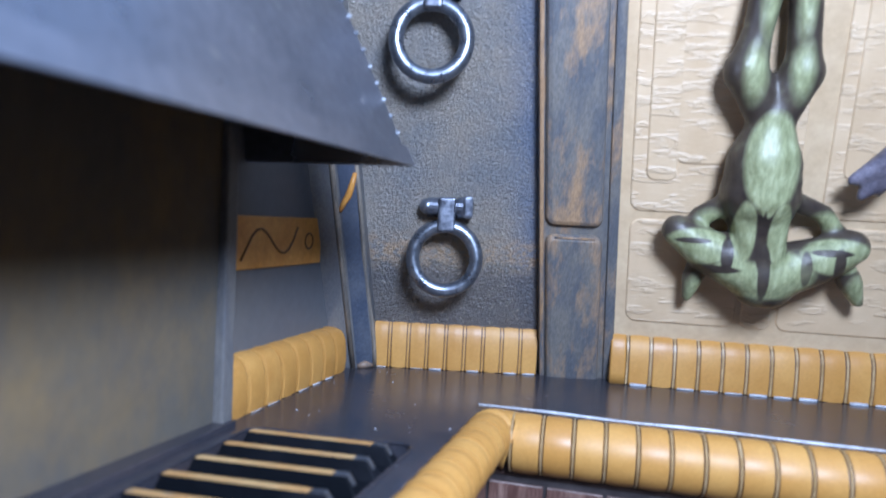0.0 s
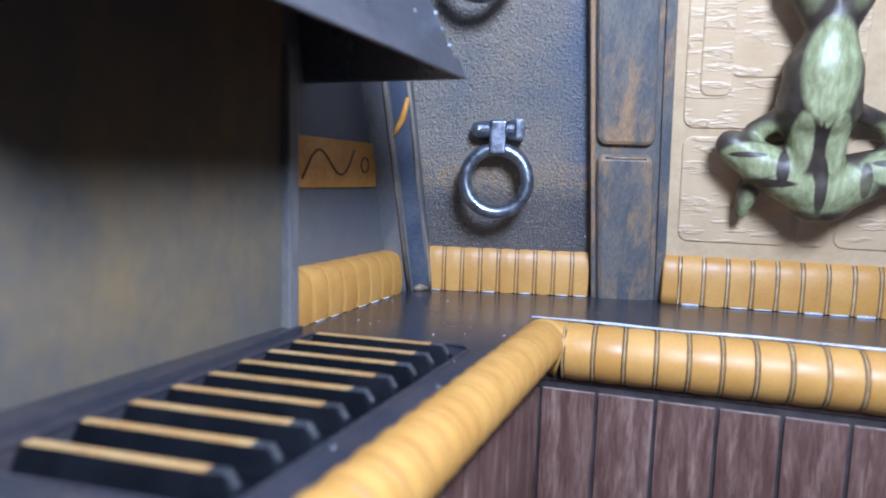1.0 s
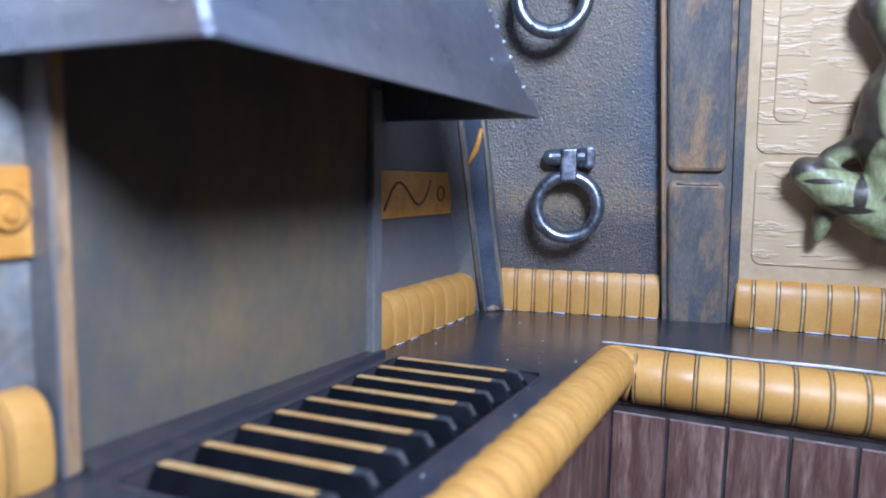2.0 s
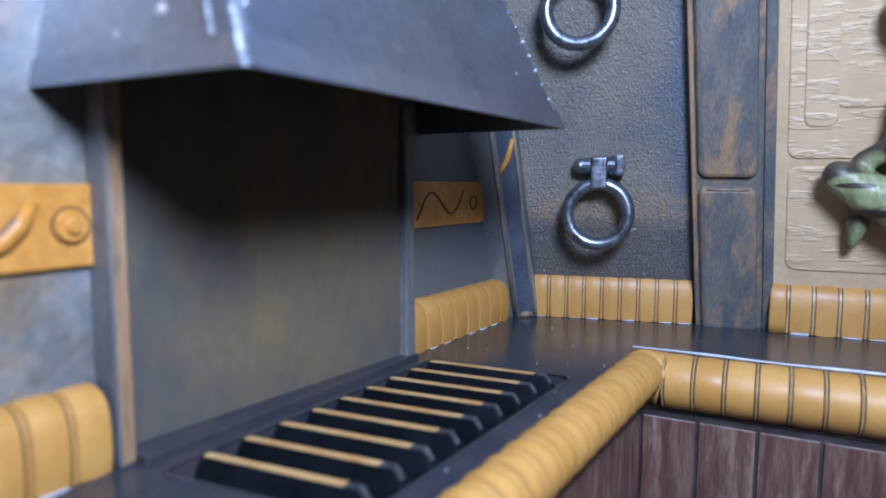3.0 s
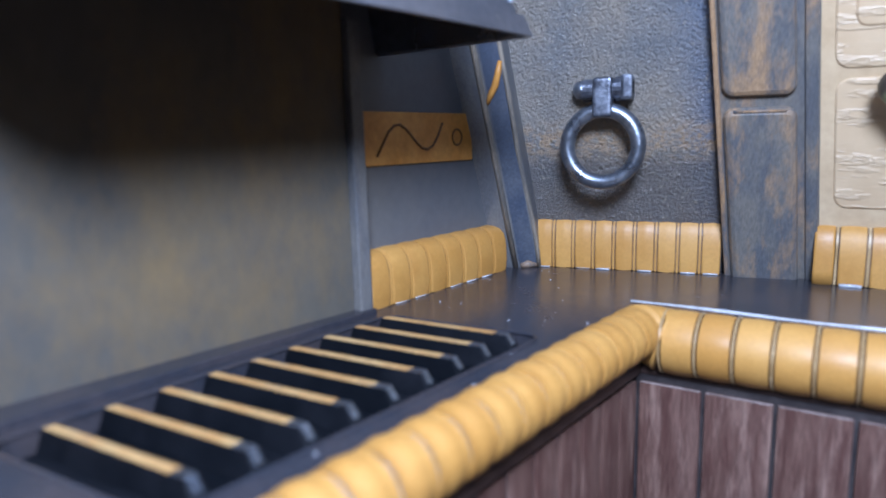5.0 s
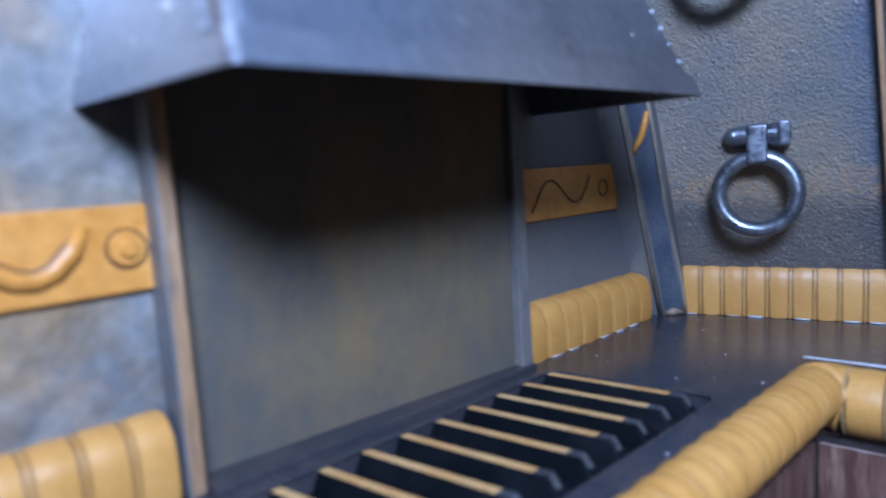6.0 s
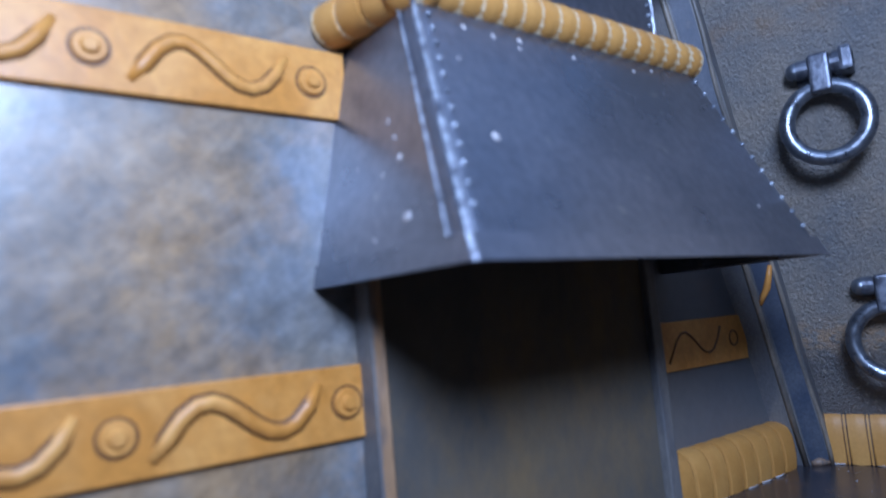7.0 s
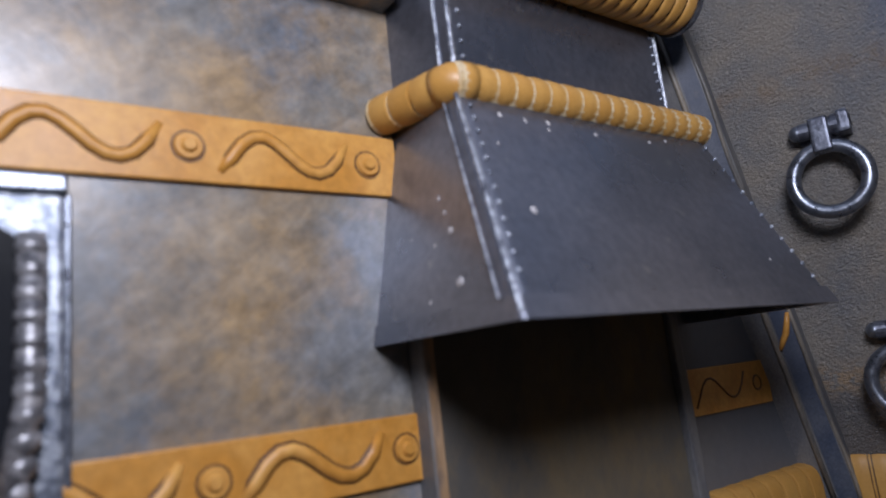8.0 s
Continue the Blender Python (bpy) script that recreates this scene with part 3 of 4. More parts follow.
def bar(y):
    x0, x1, h, b = 1.28, 4.42, 0.11, -0.28
    body = hull([(x0, y - 0.16, b), (x1, y - 0.16, b), (x1, y + 0.16, b), (x0, y + 0.16, b), (x0 + 0.10, y - 0.09, h), (x1 - 0.26, y - 0.09, h), (x1 - 0.26, y + 0.09, h), (x0 + 0.10, y + 0.09, h)], 0.03)
    body.transform(SKEWED)
    ob = part("bar", body, M_BLACK, grill)
    g = 0.08
    top = hull([(x, yy, z) for x in (x0 + 0.13, x1 - 0.52) for yy in (y - g, y + g) for z in (h - 0.03, h + 0.012)], 0.012)
    top.transform(SKEWED)
    tip = hull([(x1 - 0.262 + a, y + c, h - a * 1.5 + e) for a in (0.0, 0.12) for c in (-0.06, 0.06) for e in (-0.03, 0.012)], 0.008)
    tip = merge(tip, hull([(x, y + c, z) for x in (x1 - 0.515, x1 - 0.265) for c in (-g, g) for z in (h - 0.03, h + 0.012)], 0.012))
    tip.transform(SKEWED)
    part("rubbed_end", tip, M_IRON, ob, "grey rubbed end")
    part("worn_top", top, M_BAR_TOP, ob, "worn ochre top")


for i in range(NB):
    bar(BY0 + (BY1 - BY0) * i / (NB - 1))

# ---------------------------------------------------------------- niche posts and bands on the smoky wall
niche = solid("niche_back", hull([(x, y, z) for z in (0, 9.5) for x, y in ((-0.1, -14.0), (0.1, -14.0), (0.48, -6.8), (-0.1, -6.8))]), M_NICHE, "scorched grey-brown back of the cooking niche", "niche back", "structure")


def niche_post(y0, y1, x1, worn=False):
    body = hull([(0, y0, 0), (x1, y0, 0), (x1, y1, 0), (0, y1, 0), (0, y0, 6.2), (x1 - 0.08, y0, 6.2), (x1 - 0.08, y1, 6.2), (0, y1, 6.2)], 0.05)
    ob = solid("niche_post", body, M_POST, "dark grey upright post beside the cooking niche", "post", group="posts of the cooking niche")
    if worn:
        part("worn_edge", hull([(x1 - 0.06 - s * 0.08 / 6.2 + a, y1 - 0.1 + c, s) for s in (0.05, 6.1) for a in (0, 0.075) for c in (-0.1, 0.115)], 0.02), M_WORN, ob, "edge worn to ochre")
    return ob


solid("niche_sill", box(0.0, 0.78, -13.86, -6.40, -0.02, 0.12, 0.03), M_TOP, "low dark sill along the foot of the cooking niche", "sill", "structure")
niche_post(-6.78, -6.42, 0.7)
solid("side_panel", box(-0.05, 0.05, -6.42, -0.7, 0.0, 9.6, 0.0), M_SMOOTH, "smooth dark grey wall panel beside the cooking niche", "wall panel", "structure")
niche_post(-14.16, -13.92, 0.60, True)


def wave_points(y0, y1, zc, amp):
    shape = [-1.0, -0.35, 0.35, 0.72, 0.78, 0.55, 0.15, -0.3, -0.62, -0.7, -0.5, 0.05, 0.9]
    return [(0.0, y0 + (y1 - y0) * i / (len(shape) - 1), zc + amp * s) for i, s in enumerate(shape)]


def band(y0, y1, z0, z1, motifs, fat, label, carved=False):
    ob = thing("ornament_band", label, "wall band", "ochre bands on the wall")
    part("strip", box(-0.05, 0.12, y0, y1, z0, z1, 0.03), M_BAND, ob)
    zc, h = (z0 + z1) / 2, (z1 - z0)
    for yc, w0, w1 in motifs:
        pts = [(0.075, y, z) for _, y, z in wave_points(w0, w1, zc, h * 0.33)]
        if carved:
            part("wave_line", tube([(0.118, y, z) for _, y, z in pts], 0.035, 6), M_ENGRAVED, ob, "dark carved line", True)
            part("round_line", tube([(0.118, yc + 0.2 * math.sin(k * math.tau / 20), zc + 0.2 * math.cos(k * math.tau / 20)) for k in range(20)], 0.03, 6, True), M_ENGRAVED, ob, "dark carved line", True)
            continue
        part("wave_wash", tube([(0.01, y, z) for _, y, z in pts], lambda s: (fat + 0.05) * min(1, 0.6 + 6 * s, 0.6 + 6 * (1 - s)), 10), M_ENGRAVED, ob, "dark wash round the wave", True)
        rim = bmesh.new()
        bmesh.ops.create_cone(rim, cap_ends=True, segments=24, radius1=0.295, radius2=0.29, depth=0.02)
        rim.transform(Matrix.Translation((0.118, yc, zc)) @ Matrix.Rotation(radians(90), 4, "Y"))
        part("boss_wash", rim, M_ENGRAVED, ob, "dark wash round the boss")
        part("wave_relief", tube(pts, lambda s: fat * min(1, 0.6 + 6 * s, 0.6 + 6 * (1 - s)), 8), M_BAND, ob, smooth=True)
        b = bmesh.new()
        bmesh.ops.create_cone(b, cap_ends=True, segments=24, radius1=0.27, radius2=0.22, depth=0.10)
        bmesh.ops.create_cone(b, cap_ends=True, segments=18, radius1=0.15, radius2=0.10, depth=0.08, matrix=Matrix.Translation((0, 0, 0.08)))
        b.transform(Matrix.Translation((0.14, yc, zc)) @ Matrix.Rotation(radians(90), 4, "Y"))
        part("round_boss", b, M_BAND, ob)
    return ob


band(-34, -14.12, 3.07, 4.28, [(-14.46 - 3.5 * k, -17.54 - 3.5 * k, -14.94 - 3.5 * k) for k in range(5)], 0.15, "ochre band with raised waves and round bosses")
band(-34, -14.08, 8.56, 9.8, [(-14.75 - 3.42 * k, -17.66 - 3.42 * k, -15.19 - 3.42 * k) for k in range(5)], 0.13, "ochre band with raised waves and round bosses")
band(-6.4, -1.88, 3.16, 4.38, [(-2.55, -5.55, -3.15)], 0.09, "ochre band beside the niche with a carved wave", True)

ledge = solid("ledge", box(-0.1, 0.85, -34, -13.95, 12.75, 13.3, 0.08), M_WOOD, "dark grey ledge along the upper wall", "ledge")

# steel plate with a beaded conduit
plate = thing("steel_plate", "bright worn steel plate with a dark slot and a beaded conduit", "wall plate")
part("plate_body", box(-0.05, 0.28, -24.5, -20.0, 3.75, 8.15, 0.08), M_STEEL, plate)
part("top_bar", box(-0.05, 0.34, -24.6, -19.96, 8.17, 8.45, 0.05), M_IRON, plate, "dark iron bar")
part("side_bar", box(-0.05, 0.2, -20.0, -19.9, 3.7, 8.17, 0.03), M_IRON, plate, "dark iron edge")
slot = [(-23.5, 4.1), (-20.35, 4.1), (-20.28, 5.4), (-20.2, 6.6), (-20.22, 7.0), (-20.4, 7.35), (-20.8, 7.62), (-21.3, 7.7), (-23.5, 7.7)]
part("slot", hull([(x, y, z) for x in (0.24, 0.31) for y, z in slot]), M_BLACK, plate, "dark slot")
b = bmesh.new()
bmesh.ops.create_uvsphere(b, u_segments=16, v_segments=10, radius=0.21)
b.transform(Matrix.Diagonal((0.9, 1, 0.9, 1)))
me = mesh_of("bead", b, M_DULL)
conduit = part("conduit", tube([(0.42, -20.42, 7.5), (0.42, -20.42, 5.2), (0.42, -20.67, 3.9)], 0.185, 12), M_DULL, plate, "dark ribbed conduit", True)
shared_run(conduit, "bead", me, [CM @ Matrix.Translation((0.44, -20.42 - 0.022 * max(0, k - 6) ** 1.3, 7.3 - 0.33 * k)) for k in range(11)])

# ---------------------------------------------------------------- hood
hood = thing("cooker_hood", "blackened riveted metal hood with an ochre padded collar", "cooker hood")
LB = [(0, -14.85), (3.97, -14.6), (4.02, -5.27), (0, -5.27)]
LT = [(0, -13.95), (2.0, -13.83), (2.0, -6.2), (0, -6.2)]
ZB, ZT, ZC = 5.62, 10.2, 17.0


def shell(b0, z0, b1, z1, t, soft=0.0):
    """A hollow skirt of four corners with its wall side open."""
    bm = bmesh.new()
    o0 = [bm.verts.new((x, y, z0)) for x, y in b0]
    o1 = [bm.verts.new((x, y, z1)) for x, y in b1]
    ins = lambda q: [(q[0][0], q[0][1] + t), (q[1][0] - t, q[1][1] + t), (q[2][0] - t, q[2][1] - t), (q[3][0], q[3][1] - t)]
    i0 = [bm.verts.new((x, y, z0)) for x, y in ins(b0)]
    i1 = [bm.verts.new((x, y, z1)) for x, y in ins(b1)]
    for k in range(3):
        bm.faces.new((o0[k], o0[k + 1], o1[k + 1], o1[k]))
        bm.faces.new((i0[k + 1], i0[k], i1[k], i1[k + 1]))
        bm.faces.new((o0[k + 1], o0[k], i0[k], i0[k + 1]))
        bm.faces.new((o1[k], o1[k + 1], i1[k + 1], i1[k]))
    bm.faces.new((o0[0], o1[0], i1[0], i0[0]))
    bm.faces.new((o0[3], i0[3], i1[3], o1[3]))
    if soft:
        rims = [bm.edges.get((o0[k], o1[k])) for k in (1, 2)]
        bmesh.ops.bevel(bm, geom=rims, offset=soft, segments=4, profile=0.5, affect="EDGES")
    return bm


part("skirt", shell(LB, ZB, LT, ZT, 0.12, 0.22), M_HOOD, hood)
RB = [(0, -14.89), (4.02, -14.65), (4.07, -5.22), (0, -5.22)]
RT = [(0, -14.82), (3.85, -14.58), (3.9, -5.28), (0, -5.28)]
part("rim", shell(RB, ZB - 0.03, RT, ZB + 0.36, 0.1, 0.12), M_HOOD, hood)
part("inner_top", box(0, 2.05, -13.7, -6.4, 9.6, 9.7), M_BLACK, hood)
CB = [(0, -13.9), (1.62, -13.45), (1.62, -6.75), (0, -6.6)]
part("chimney", shell(CB, ZT - 0.5, [(x * 0.95, y) for x, y in CB], ZC, 0.1), M_HOOD, hood)


def lerp3(a, b, s):
    return tuple(p + (q - p) * s for p, q in zip(a, b))


def rivet_bm(r):
    b = bmesh.new()
    bmesh.ops.create_uvsphere(b, u_segments=8, v_segments=5, radius=r)
    return b


ME_RIVET = mesh_of("rivet", rivet_bm(0.055), M_STEEL)


def rivets(a, b, n):
    shared_run(hood, "rivet", ME_RIVET, [CM @ Matrix.Translation(lerp3(a, b, (i + 0.5) / n)) for i in range(n)])


FL0, FL1 = (*LB[1], ZB), (*LT[1], ZT)
FR0, FR1 = (*LB[2], ZB), (*LT[2], ZT)
rivets((FL0[0] - 0.28, FL0[1] + 0.3, FL0[2] + 0.6), (FL1[0] + 0.03, FL1[1] + 0.25, FL1[2]), 13)
rivets((FR0[0] - 0.2, FR0[1] - 0.3, FR0[2] + 0.45), (FR1[0] + 0.03, FR1[1] - 0.25, FR1[2]), 13)
rivets((CB[1][0] + 0.0, CB[1][1] + 0.25, ZT + 0.4), (CB[1][0] - 0.03, CB[1][1] + 0.25, 14), 10)
rivets((CB[2][0] + 0.0, CB[2][1] - 0.15, ZT + 0.4), (CB[2][0] - 0.03, CB[2][1] - 0.15, 14), 14)
part("corner_seam", tube([lerp3(FL0, FL1, s) for s in (0.02, 0.5, 1)], 0.05, 6), M_SEAM, hood, "bright worn edge")
part("seam", tube([lerp3((FL0[0] - 0.46, FL0[1] - 0.035, FL0[2] + 0.34), (FL1[0] - 0.34, FL1[1] - 0.065, FL1[2]), s) for s in (0, 0.5, 1)], 0.03, 6), M_SEAM, hood, "bright worn seam")
part("corner_seam", tube([(CB[1][0], CB[1][1], ZT), (CB[1][0] * 0.97, CB[1][1], 14.5)], 0.06, 6), M_SEAM, hood, "bright worn edge")
part("seam", tube([(CB[1][0] - 0.33, CB[1][1] - 0.1, ZT), (CB[1][0] * 0.97 - 0.33, CB[1][1] - 0.1, 14.5)], 0.045, 6), M_SEAM, hood, "bright worn seam")
part("corner_seam", tube([(CB[2][0], CB[2][1], ZT), (CB[2][0] * 0.97, CB[2][1], 14.5)], 0.06, 6), M_SEAM, hood, "bright worn edge")

collar = part("collar", tube([(0.02, -14.3, 10.3), (1.95, -13.75, 10.3), (1.95, -6.1, 10.3)], 0.405, 16), M_PALE, hood, "ochre padded collar")
CR = 0.42
n = 16
L = 7.35
me = mesh_of("collar_segment", segment(circle(CR, 16), L / n, 0.05, None, 0.018, 0.015), M_GOLD)
shared_run(collar, "segment", me, [CM @ Matrix.Translation((1.95, -13.45 + i * L / n, 10.3)) @ Matrix.Rotation(radians(90), 4, "Z") for i in range(n)])
me = mesh_of("collar_segment", segment(circle(CR, 16), 0.58, 0.05, None, 0.03, 0.015), M_GOLD)
an = math.atan2(0.55, 1.93)
shared_run(collar, "segment", me, [CM @ Matrix.Translation((0.0, -14.3, 10.3)) @ Matrix.Rotation(an, 4, "Z") @ Matrix.Translation((i * 0.58, 0, 0)) for i in range(3)])
part("corner_segment", tube([(1.58, -13.85, 10.3), (1.74, -13.80, 10.3), (1.87, -13.74, 10.3), (1.94, -13.62, 10.3), (1.95, -13.42, 10.3)], CR, 16), M_GOLD, collar, smooth=True)

# dried paint drops on the hood
def on_face(bl, br, tl, tr, u, v):
    return Vector(lerp3(lerp3(bl, br, u), lerp3(tl, tr, u), v))


SL0, SL1 = (*LB[0], ZB), (*LT[0], ZT)
rnd = random.Random(11)
drops = []
for face, spots in (((FL0, FR0, FL1, FR1), ((0.11, 0.41, 0.075), (0.12, 0.88, 0.05), (0.20, 0.87, 0.045), (0.28, 0.88, 0.06), (0.27, 0.84, 0.04), (0.45, 0.86, 0.045), (0.68, 0.87, 0.05), (0.77, 0.9, 0.04), (0.08, 0.72, 0.03), (0.84, 0.22, 0.03))),
                    ((SL0, FL0, SL1, FL1), ((0.68, 0.17, 0.10), (0.66, 0.38, 0.065), (0.63, 0.46, 0.05), (0.59, 0.53, 0.045), (0.52, 0.34, 0.03), (0.3, 0.4, 0.025), (0.45, 0.12, 0.03)))):
    bl, br, tl, tr = (Vector(p) for p in face)
    nrm = (br - bl).cross(tl - bl).normalized()
    turn = nrm.to_track_quat("Z", "Y").to_matrix().to_4x4()
    for u, v, size in spots:
        b = bmesh.new()
        bmesh.ops.create_uvsphere(b, u_segments=9, v_segments=6, radius=size)
        b.transform(Matrix.Translation(on_face(bl, br, tl, tr, u, v)) @ turn @ Matrix.Diagonal((1, rnd.uniform(0.8, 1.7), 0.28, 1)))
        drops.append(b)
tagged(part("paint_drops", merge(*drops), M_DROP, hood, "pale dried paint drops", True), kind="stuff")

coil = thing("coil_roll", "large ochre ribbed roll with dark grooves across the chimney", "padded roll")
me = mesh_of("coil_segment", segment(circle(0.8, 20), 0.42, 0.09), M_GOLD)
shared_run(coil, "segment", me, [CM @ Matrix.Translation((2.1, -13.9 + i * 0.42, 13.75)) @ Matrix.Rotation(radians(90), 4, "Z") for i in range(18)])
part("core", tube([(2.1, -14.0, 13.75), (2.1, -6.3, 13.75)], 0.74, 20), M_BLACK, coil)
part("end_cap", tube([(2.1, -6.34, 13.75), (2.1, -6.24, 13.75)], 0.84, 24), M_IRON, coil, "black iron rim")

# ---------------------------------------------------------------- iron rings
UP = Matrix.Rotation(radians(90), 4, "X")


def upright(u, v, w):
    """An upright frame (x along the wall, y up, z out) at a place on the ring wall."""
    p = RING @ Vector((u, v, w))
    a = radians(17.5)
    m = Matrix(((math.cos(a), 0, math.sin(a)), (math.sin(a), 0, -math.cos(a)), (0, 1, 0))).to_4x4()
    return Matrix.Translation(p) @ m


def iron_ring(u, v):
    ob = thing("iron_ring", "dark iron ring hanging from a hinged bracket on the wall", "wall ring", "iron rings on the wall")
    m = upright(u, v, 0.0)
    def at(b):
        b.transform(m)
        return b
    part("wall_plate", at(box(-0.56, 0.68, -0.3, 0.26, -0.45, 0.10, 0.05)), M_HINGE, ob)
    part("hinge_barrel", at(tube([(-0.5, 0, 0.30), (-0.2, 0, 0.30), (0.2, 0, 0.30), (0.5, 0, 0.30)], 0.25, 18)), M_HINGE, ob, smooth=False)
    knob = bmesh.new()
    bmesh.ops.create_uvsphere(knob, u_segments=14, v_segments=9, radius=0.23)
    knob.transform(Matrix.Translation((-0.54, 0, 0.31)))
    part("knob", at(knob), M_IRON, ob, smooth=True)
    part("socket", at(merge(box(0.42, 0.72, -0.3, 0.32, -0.3, 0.58, 0.09), tube([(0.3, 0.0, 0.31), (0.44, 0.0, 0.31)], 0.29, 18))), M_HINGE, ob)
    part("bore", at(tube([(0.70, 0.02, 0.30), (0.73, 0.02, 0.30)], 0.17, 14)), M_BLACK, ob, "dark bore of the hinge")
    part("strap", at(box(-0.24, 0.24, -0.70, 0.27, 0.14, 0.62, 0.09, None, 3)), M_HINGE, ob)
    ring = [(0.88 * math.sin(k * math.tau / 48), -1.42 + 0.9 * math.cos(k * math.tau / 48), 0.36) for k in range(48)]
    part("ring", at(tube(ring, 0.19, 18, True)), M_IRON, ob, smooth=True)
    return ob


iron_ring(2.47, 5.15)
iron_ring(2.44, 10.95)

# ---------------------------------------------------------------- tan wall relief
relief = thing("wall_panels", "tan raised panels with rounded corners and cracked ridges", "wall panels", kind="structure")
for u0, u1, v0, v1, w in ((0.0, 3.0, 2.0, 5.12, 0.045), (3.15, 3.95, 2.0, 3.6, 0.04), (4.1, 7.4, 2.0, 5.12, 0.045), (-0.02, 4.2, 5.34, 14.8, 0.045), (0.35, 1.15, 6.22, 14.8, 0.085), (1.05, 3.4, 6.7, 14.8, 0.085), (4.85, 7.6, 5.34, 14.8, 0.045), (5.2, 6.2, 6.4, 14.8, 0.085), (7.8, 12, 2.0, 14.8, 0.045), (12.2, 18, 2.0, 14.8, 0.045)):
    part("panel", rounded_panel(u0, u1, v0, v1, w, min(0.3, (u1 - u0) * 0.3), FROG), M_TAN_RIDGE, relief)

# ---------------------------------------------------------------- hanging figures
HUNG = Vector((0.25, -0.12, 0))


def blobs(items):
    """A smooth skin over overlapping balls and limbs, in the frame of the tan wall."""
    b = bmesh.new()
    for a, c, r0, r1 in items:
        a, c = Vector(a), Vector(c)
        n = max(2, int((c - a).length / (0.35 * min(r0, r1))) + 1)
        for i in range(n):
            s = i / (n - 1)
            bmesh.ops.create_icosphere(b, subdivisions=2, radius=r0 + (r1 - r0) * s, matrix=Matrix.Translation(a.lerp(c, s)))
    b.transform(FROG @ Matrix.Translation(HUNG))
    return b


def skinned(name, items, mat, voxel, label, category):
    ob = solid(name, blobs(items), mat, label, category, smooth=True)
    m = ob.modifiers.new("skin", "REMESH")
    m.mode, m.voxel_size, m.use_smooth_shade = "VOXEL", voxel, True
    s = ob.modifiers.new("soften", "SMOOTH")
    s.iterations, s.factor = 5, 0.5
    return ob


W = 0.75


def spot(u, v, ru, rv):
    p = FROG @ (Vector((u, v, 1.2)) + HUNG)
    return (p.x * 0.01, p.z * 0.01 + TOP * 0.01, ru * 0.01, rv * 0.01)


GREEN = [spot(1.35, 4.95, 0.95, 0.5), spot(4.7, 4.85, 0.95, 0.5), spot(2.95, 4.3, 1.3, 0.72)]
SOFT = [spot(2.28, 9.3, 0.36, 0.85), spot(3.30, 9.35, 0.34, 0.85), spot(2.46, 11.3, 0.30, 1.6), spot(3.24, 11.3, 0.28, 1.6), spot(1.35, 3.6, 0.3, 0.6), spot(5.35, 3.85, 0.35, 0.6),
        spot(1.6, 5.7, 0.45, 0.35), spot(4.45, 5.8, 0.5, 0.3)]
LINES = [spot(2.82, 5.5, 0.85, 0.95)]
INNER = [spot(2.85, 7.15, 0.68, 1.3), spot(2.84, 6.15, 0.20, 0.40), spot(2.38, 5.35, 0.30, 0.85), spot(3.22, 5.35, 0.29, 0.85)]
DARK = [spot(2.95, 4.3, 0.16, 0.75), spot(2.05, 4.75, 0.17, 0.5), spot(3.95, 4.5, 0.15, 0.5), spot(4.55, 4.95, 0.55, 0.1), spot(4.75, 4.6, 0.16, 0.5), spot(2.8, 5.15, 0.09, 0.8), spot(1.75, 4.35, 0.7, 0.11), spot(1.2, 5.1, 0.5, 0.08)]
M_GREEN = frog_skin([(1, m, 0.16) for m in GREEN] + [(1, m, 0.6) for m in SOFT] + [(-1, m, 0.16) for m in LINES] + [(1, m, 0.16) for m in INNER] + [(-1, m, 0.2) for m in DARK])
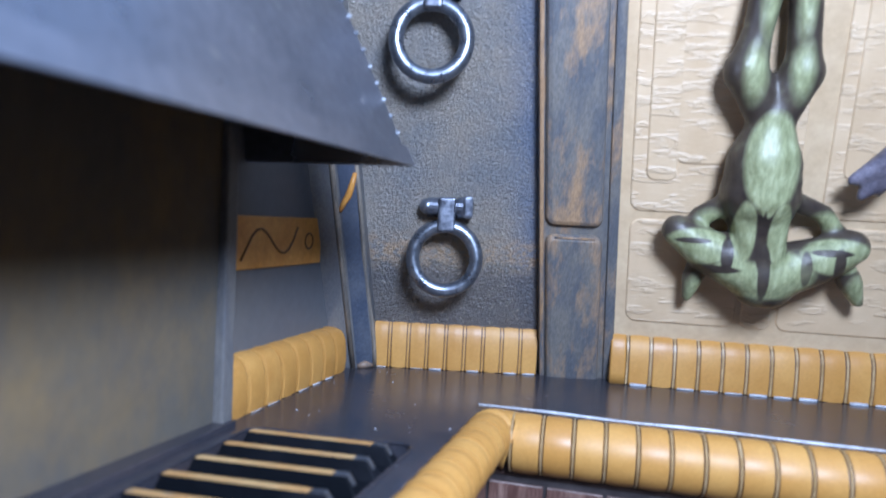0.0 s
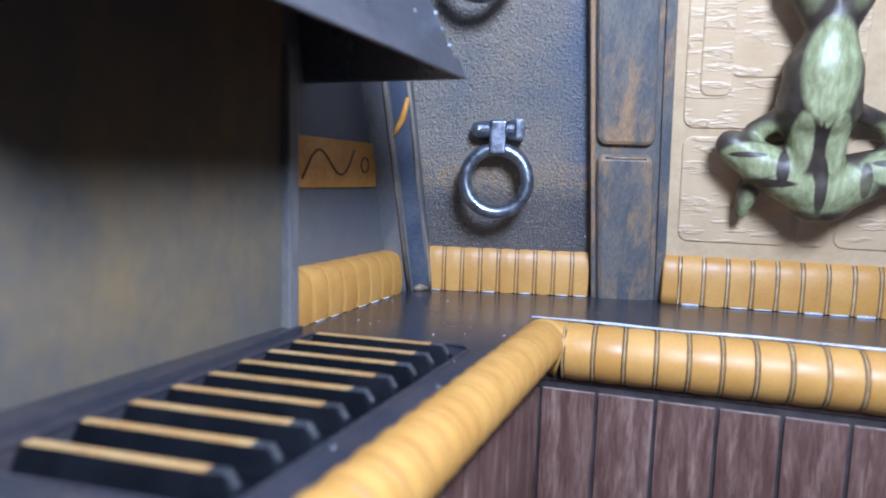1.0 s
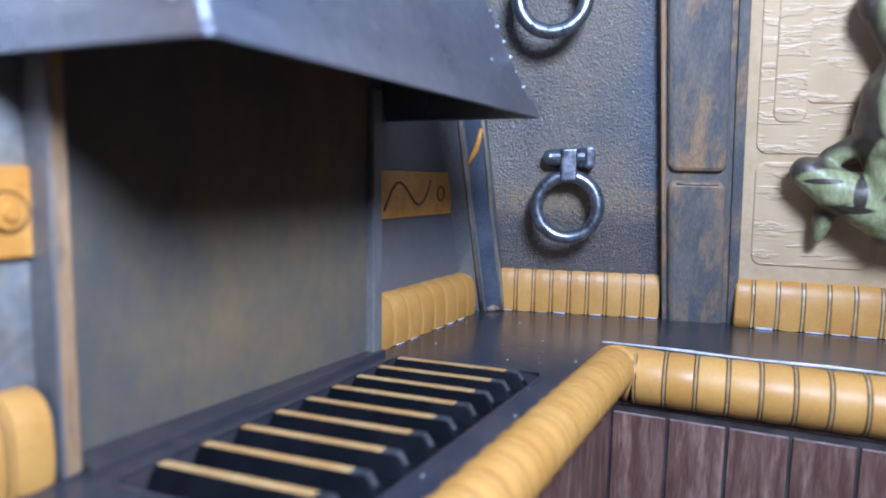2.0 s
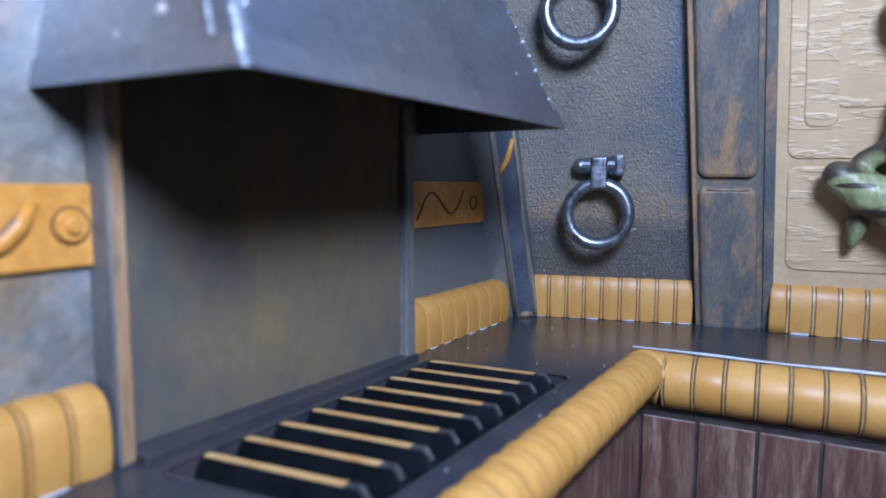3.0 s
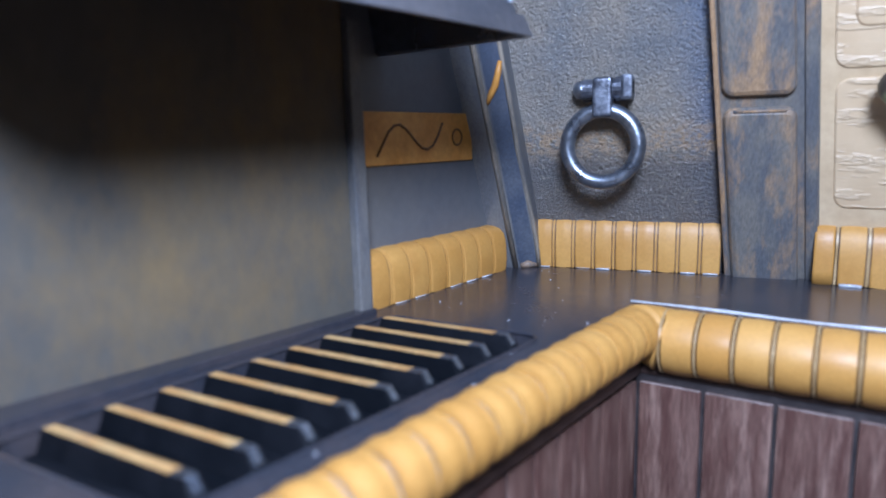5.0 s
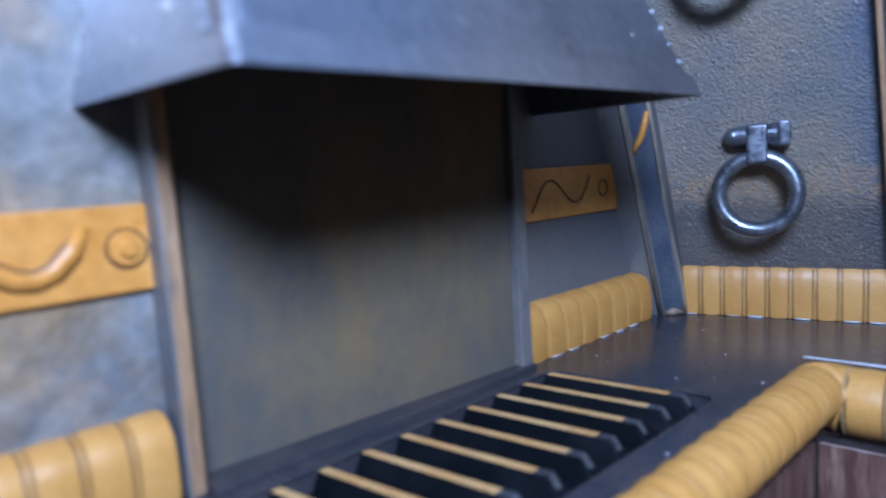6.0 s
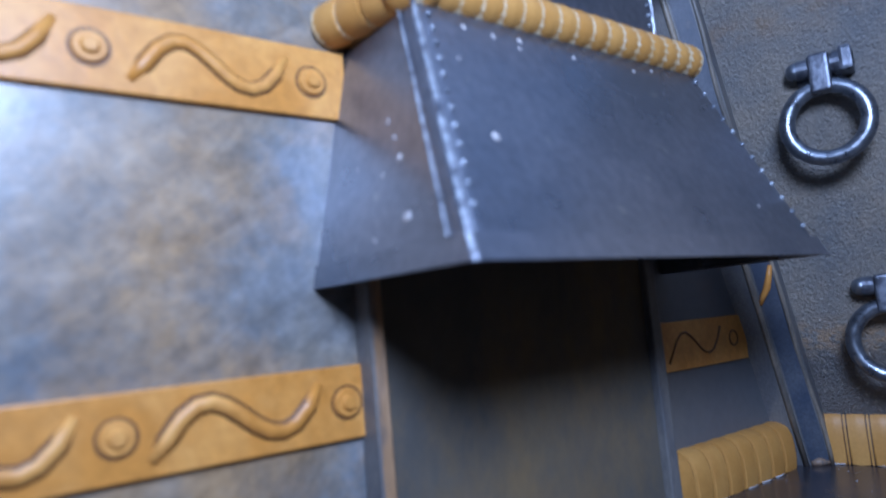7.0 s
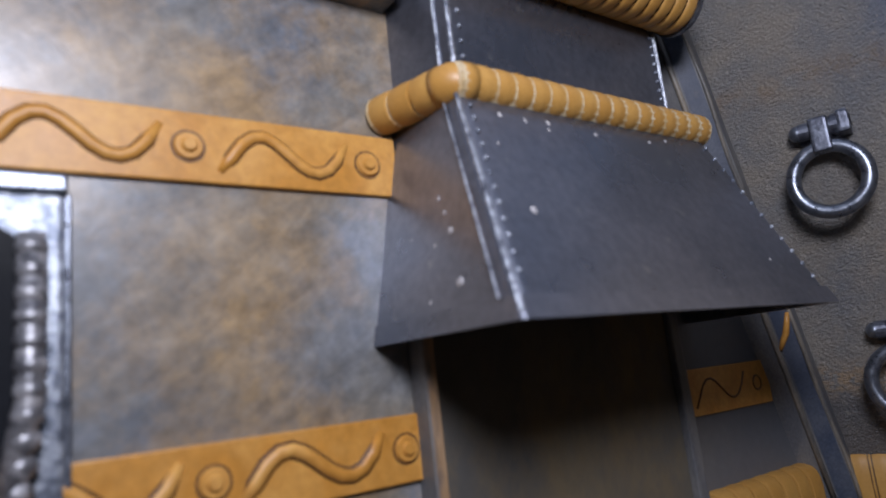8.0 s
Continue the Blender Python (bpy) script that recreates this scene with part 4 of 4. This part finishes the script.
frog_items = [
    ((2.8, 5.6, W), (2.85, 8.2, W), 0.75, 0.55), ((2.8, 6.3, W), (2.82, 7.1, W), 1.0, 0.9), ((2.8, 7.0, W), (2.85, 7.9, W), 0.92, 0.6),
    ((2.7, 8.2, W), (2.15, 9.3, W), 0.45, 0.54), ((2.15, 9.2, W), (2.3, 10.0, W), 0.52, 0.38), ((2.3, 10.0, W), (2.55, 11.6, W - 0.1), 0.36, 0.4), ((2.5, 11.6, W - 0.1), (2.8, 14.5, W - 0.2), 0.42, 0.22),
    ((3.0, 8.2, W), (3.42, 9.3, W), 0.45, 0.52), ((3.42, 9.2, W), (3.38, 10.0, W), 0.5, 0.36), ((3.36, 10.0, W), (3.3, 11.6, W - 0.1), 0.4, 0.36), ((3.3, 11.6, W - 0.1), (3.05, 14.5, W - 0.2), 0.36, 0.22),
    ((2.3, 6.1, 0.6), (1.45, 5.5, 0.45), 0.3, 0.28), ((1.45, 5.5, 0.45), (1.2, 4.9, 0.5), 0.25, 0.25),
    ((3.4, 6.2, 0.6), (4.5, 5.75, 0.45), 0.3, 0.25), ((4.5, 5.75, 0.45), (5.0, 5.0, 0.5), 0.25, 0.28),
    ((2.9, 4.15, W + 0.1), (1.6, 4.75, W + 0.05), 0.78, 0.6), ((1.6, 4.75, W + 0.05), (0.9, 5.2, W), 0.58, 0.44),
    ((3.15, 4.15, W + 0.1), (4.5, 4.65, W + 0.05), 0.78, 0.6), ((4.5, 4.65, W + 0.05), (5.15, 5.0, W), 0.58, 0.46), ((2.9, 3.85, W + 0.15), (3.25, 3.85, W + 0.15), 0.62, 0.62),
    ((2.5, 5.75, W + 0.3), (2.62, 4.75, W + 0.42), 0.4, 0.34), ((3.1, 5.75, W + 0.3), (3.12, 4.75, W + 0.42), 0.4, 0.34),
    ((1.45, 4.3, 0.55), (1.4, 3.8, 0.55), 0.22, 0.3), ((1.4, 3.8, 0.55), (1.28, 3.2, 0.55), 0.3, 0.14), ((5.1, 4.4, 0.6), (5.3, 4.0, 0.6), 0.28, 0.34), ((5.3, 4.0, 0.6), (5.6, 3.4, 0.6), 0.34, 0.16),
]
skinned("frog_figure", frog_items, M_GREEN, 0.0009, "glossy mottled green frog figure hung head down", "figure")
claw_items = [((4.8, 6.75, 0.9), (5.5, 7.2, 0.9), 0.13, 0.3), ((5.1, 6.4, 0.9), (5.6, 7.0, 0.9), 0.16, 0.28), ((5.5, 7.1, 0.9), (6.6, 8.2, 0.9), 0.36, 0.5), ((6.6, 8.2, 0.9), (7.2, 12, 0.9), 0.5, 0.6), ((5.45, 6.5, 0.9), (5.7, 7.0, 0.9), 0.13, 0.25)]
skinned("hanging_claw", claw_items, M_CLAW, 0.0009, "purple-grey clawed figure hung on the tan wall", "figure")

# ---------------------------------------------------------------- small things on the worktop
lip = [(x, y, 0.015) for x, y in grate_loop]
part("lip", tube(lip, 0.03, 6, True), M_TOP, grill, "dark rounded rim", True)
pan = thing("pan_lid", "round dark polished metal lid lying on the worktop", "lid")
for name, prof in (("dome", [(0.0, 0.42), (0.35, 0.40), (0.75, 0.30), (1.02, 0.14), (1.12, 0.06)]), ("rim", [(1.08, 0.0), (1.22, 0.0), (1.26, 0.06), (1.22, 0.12), (1.08, 0.12)])):
    b = bmesh.new()
    rows = [[b.verts.new((2.05 + r * math.cos(k * math.tau / 36), -16.5 + r * math.sin(k * math.tau / 36), z)) for k in range(36)] for r, z in prof if r > 0]
    for p, q in zip(rows, rows[1:]):
        for k in range(36):
            b.faces.new((p[k], p[(k + 1) % 36], q[(k + 1) % 36], q[k]))
    if name == "dome":
        b.faces.new(rows[0])
    else:
        for k in range(36):
            b.faces.new((rows[-1][k], rows[-1][(k + 1) % 36], rows[0][(k + 1) % 36], rows[0][k]))
    part(name, b, M_IRON, pan, smooth=True)
part("knob", tube([(2.05, -16.5, 0.40), (2.05, -16.5, 0.55), (2.05, -16.5, 0.62)], lambda s: 0.12 + 0.08 * s, 14), M_IRON, pan, smooth=True)
rnd = random.Random(5)
dust = bmesh.new()
for k in range(17):
    x, y = rnd.uniform(0.9, 5.0), rnd.uniform(-6.4, -0.3)
    if k % 3 == 0:
        x, y = rnd.uniform(4.5, 5.0), rnd.uniform(-14, -4)
    bmesh.ops.create_icosphere(dust, subdivisions=1, radius=rnd.choice((0.01, 0.013, 0.02)), matrix=Matrix.Translation((x, y, 0.01)))
solid("dust_specks", dust, M_GLUE, "pale dust specks scattered over the dark worktop", "dust", "stuff")
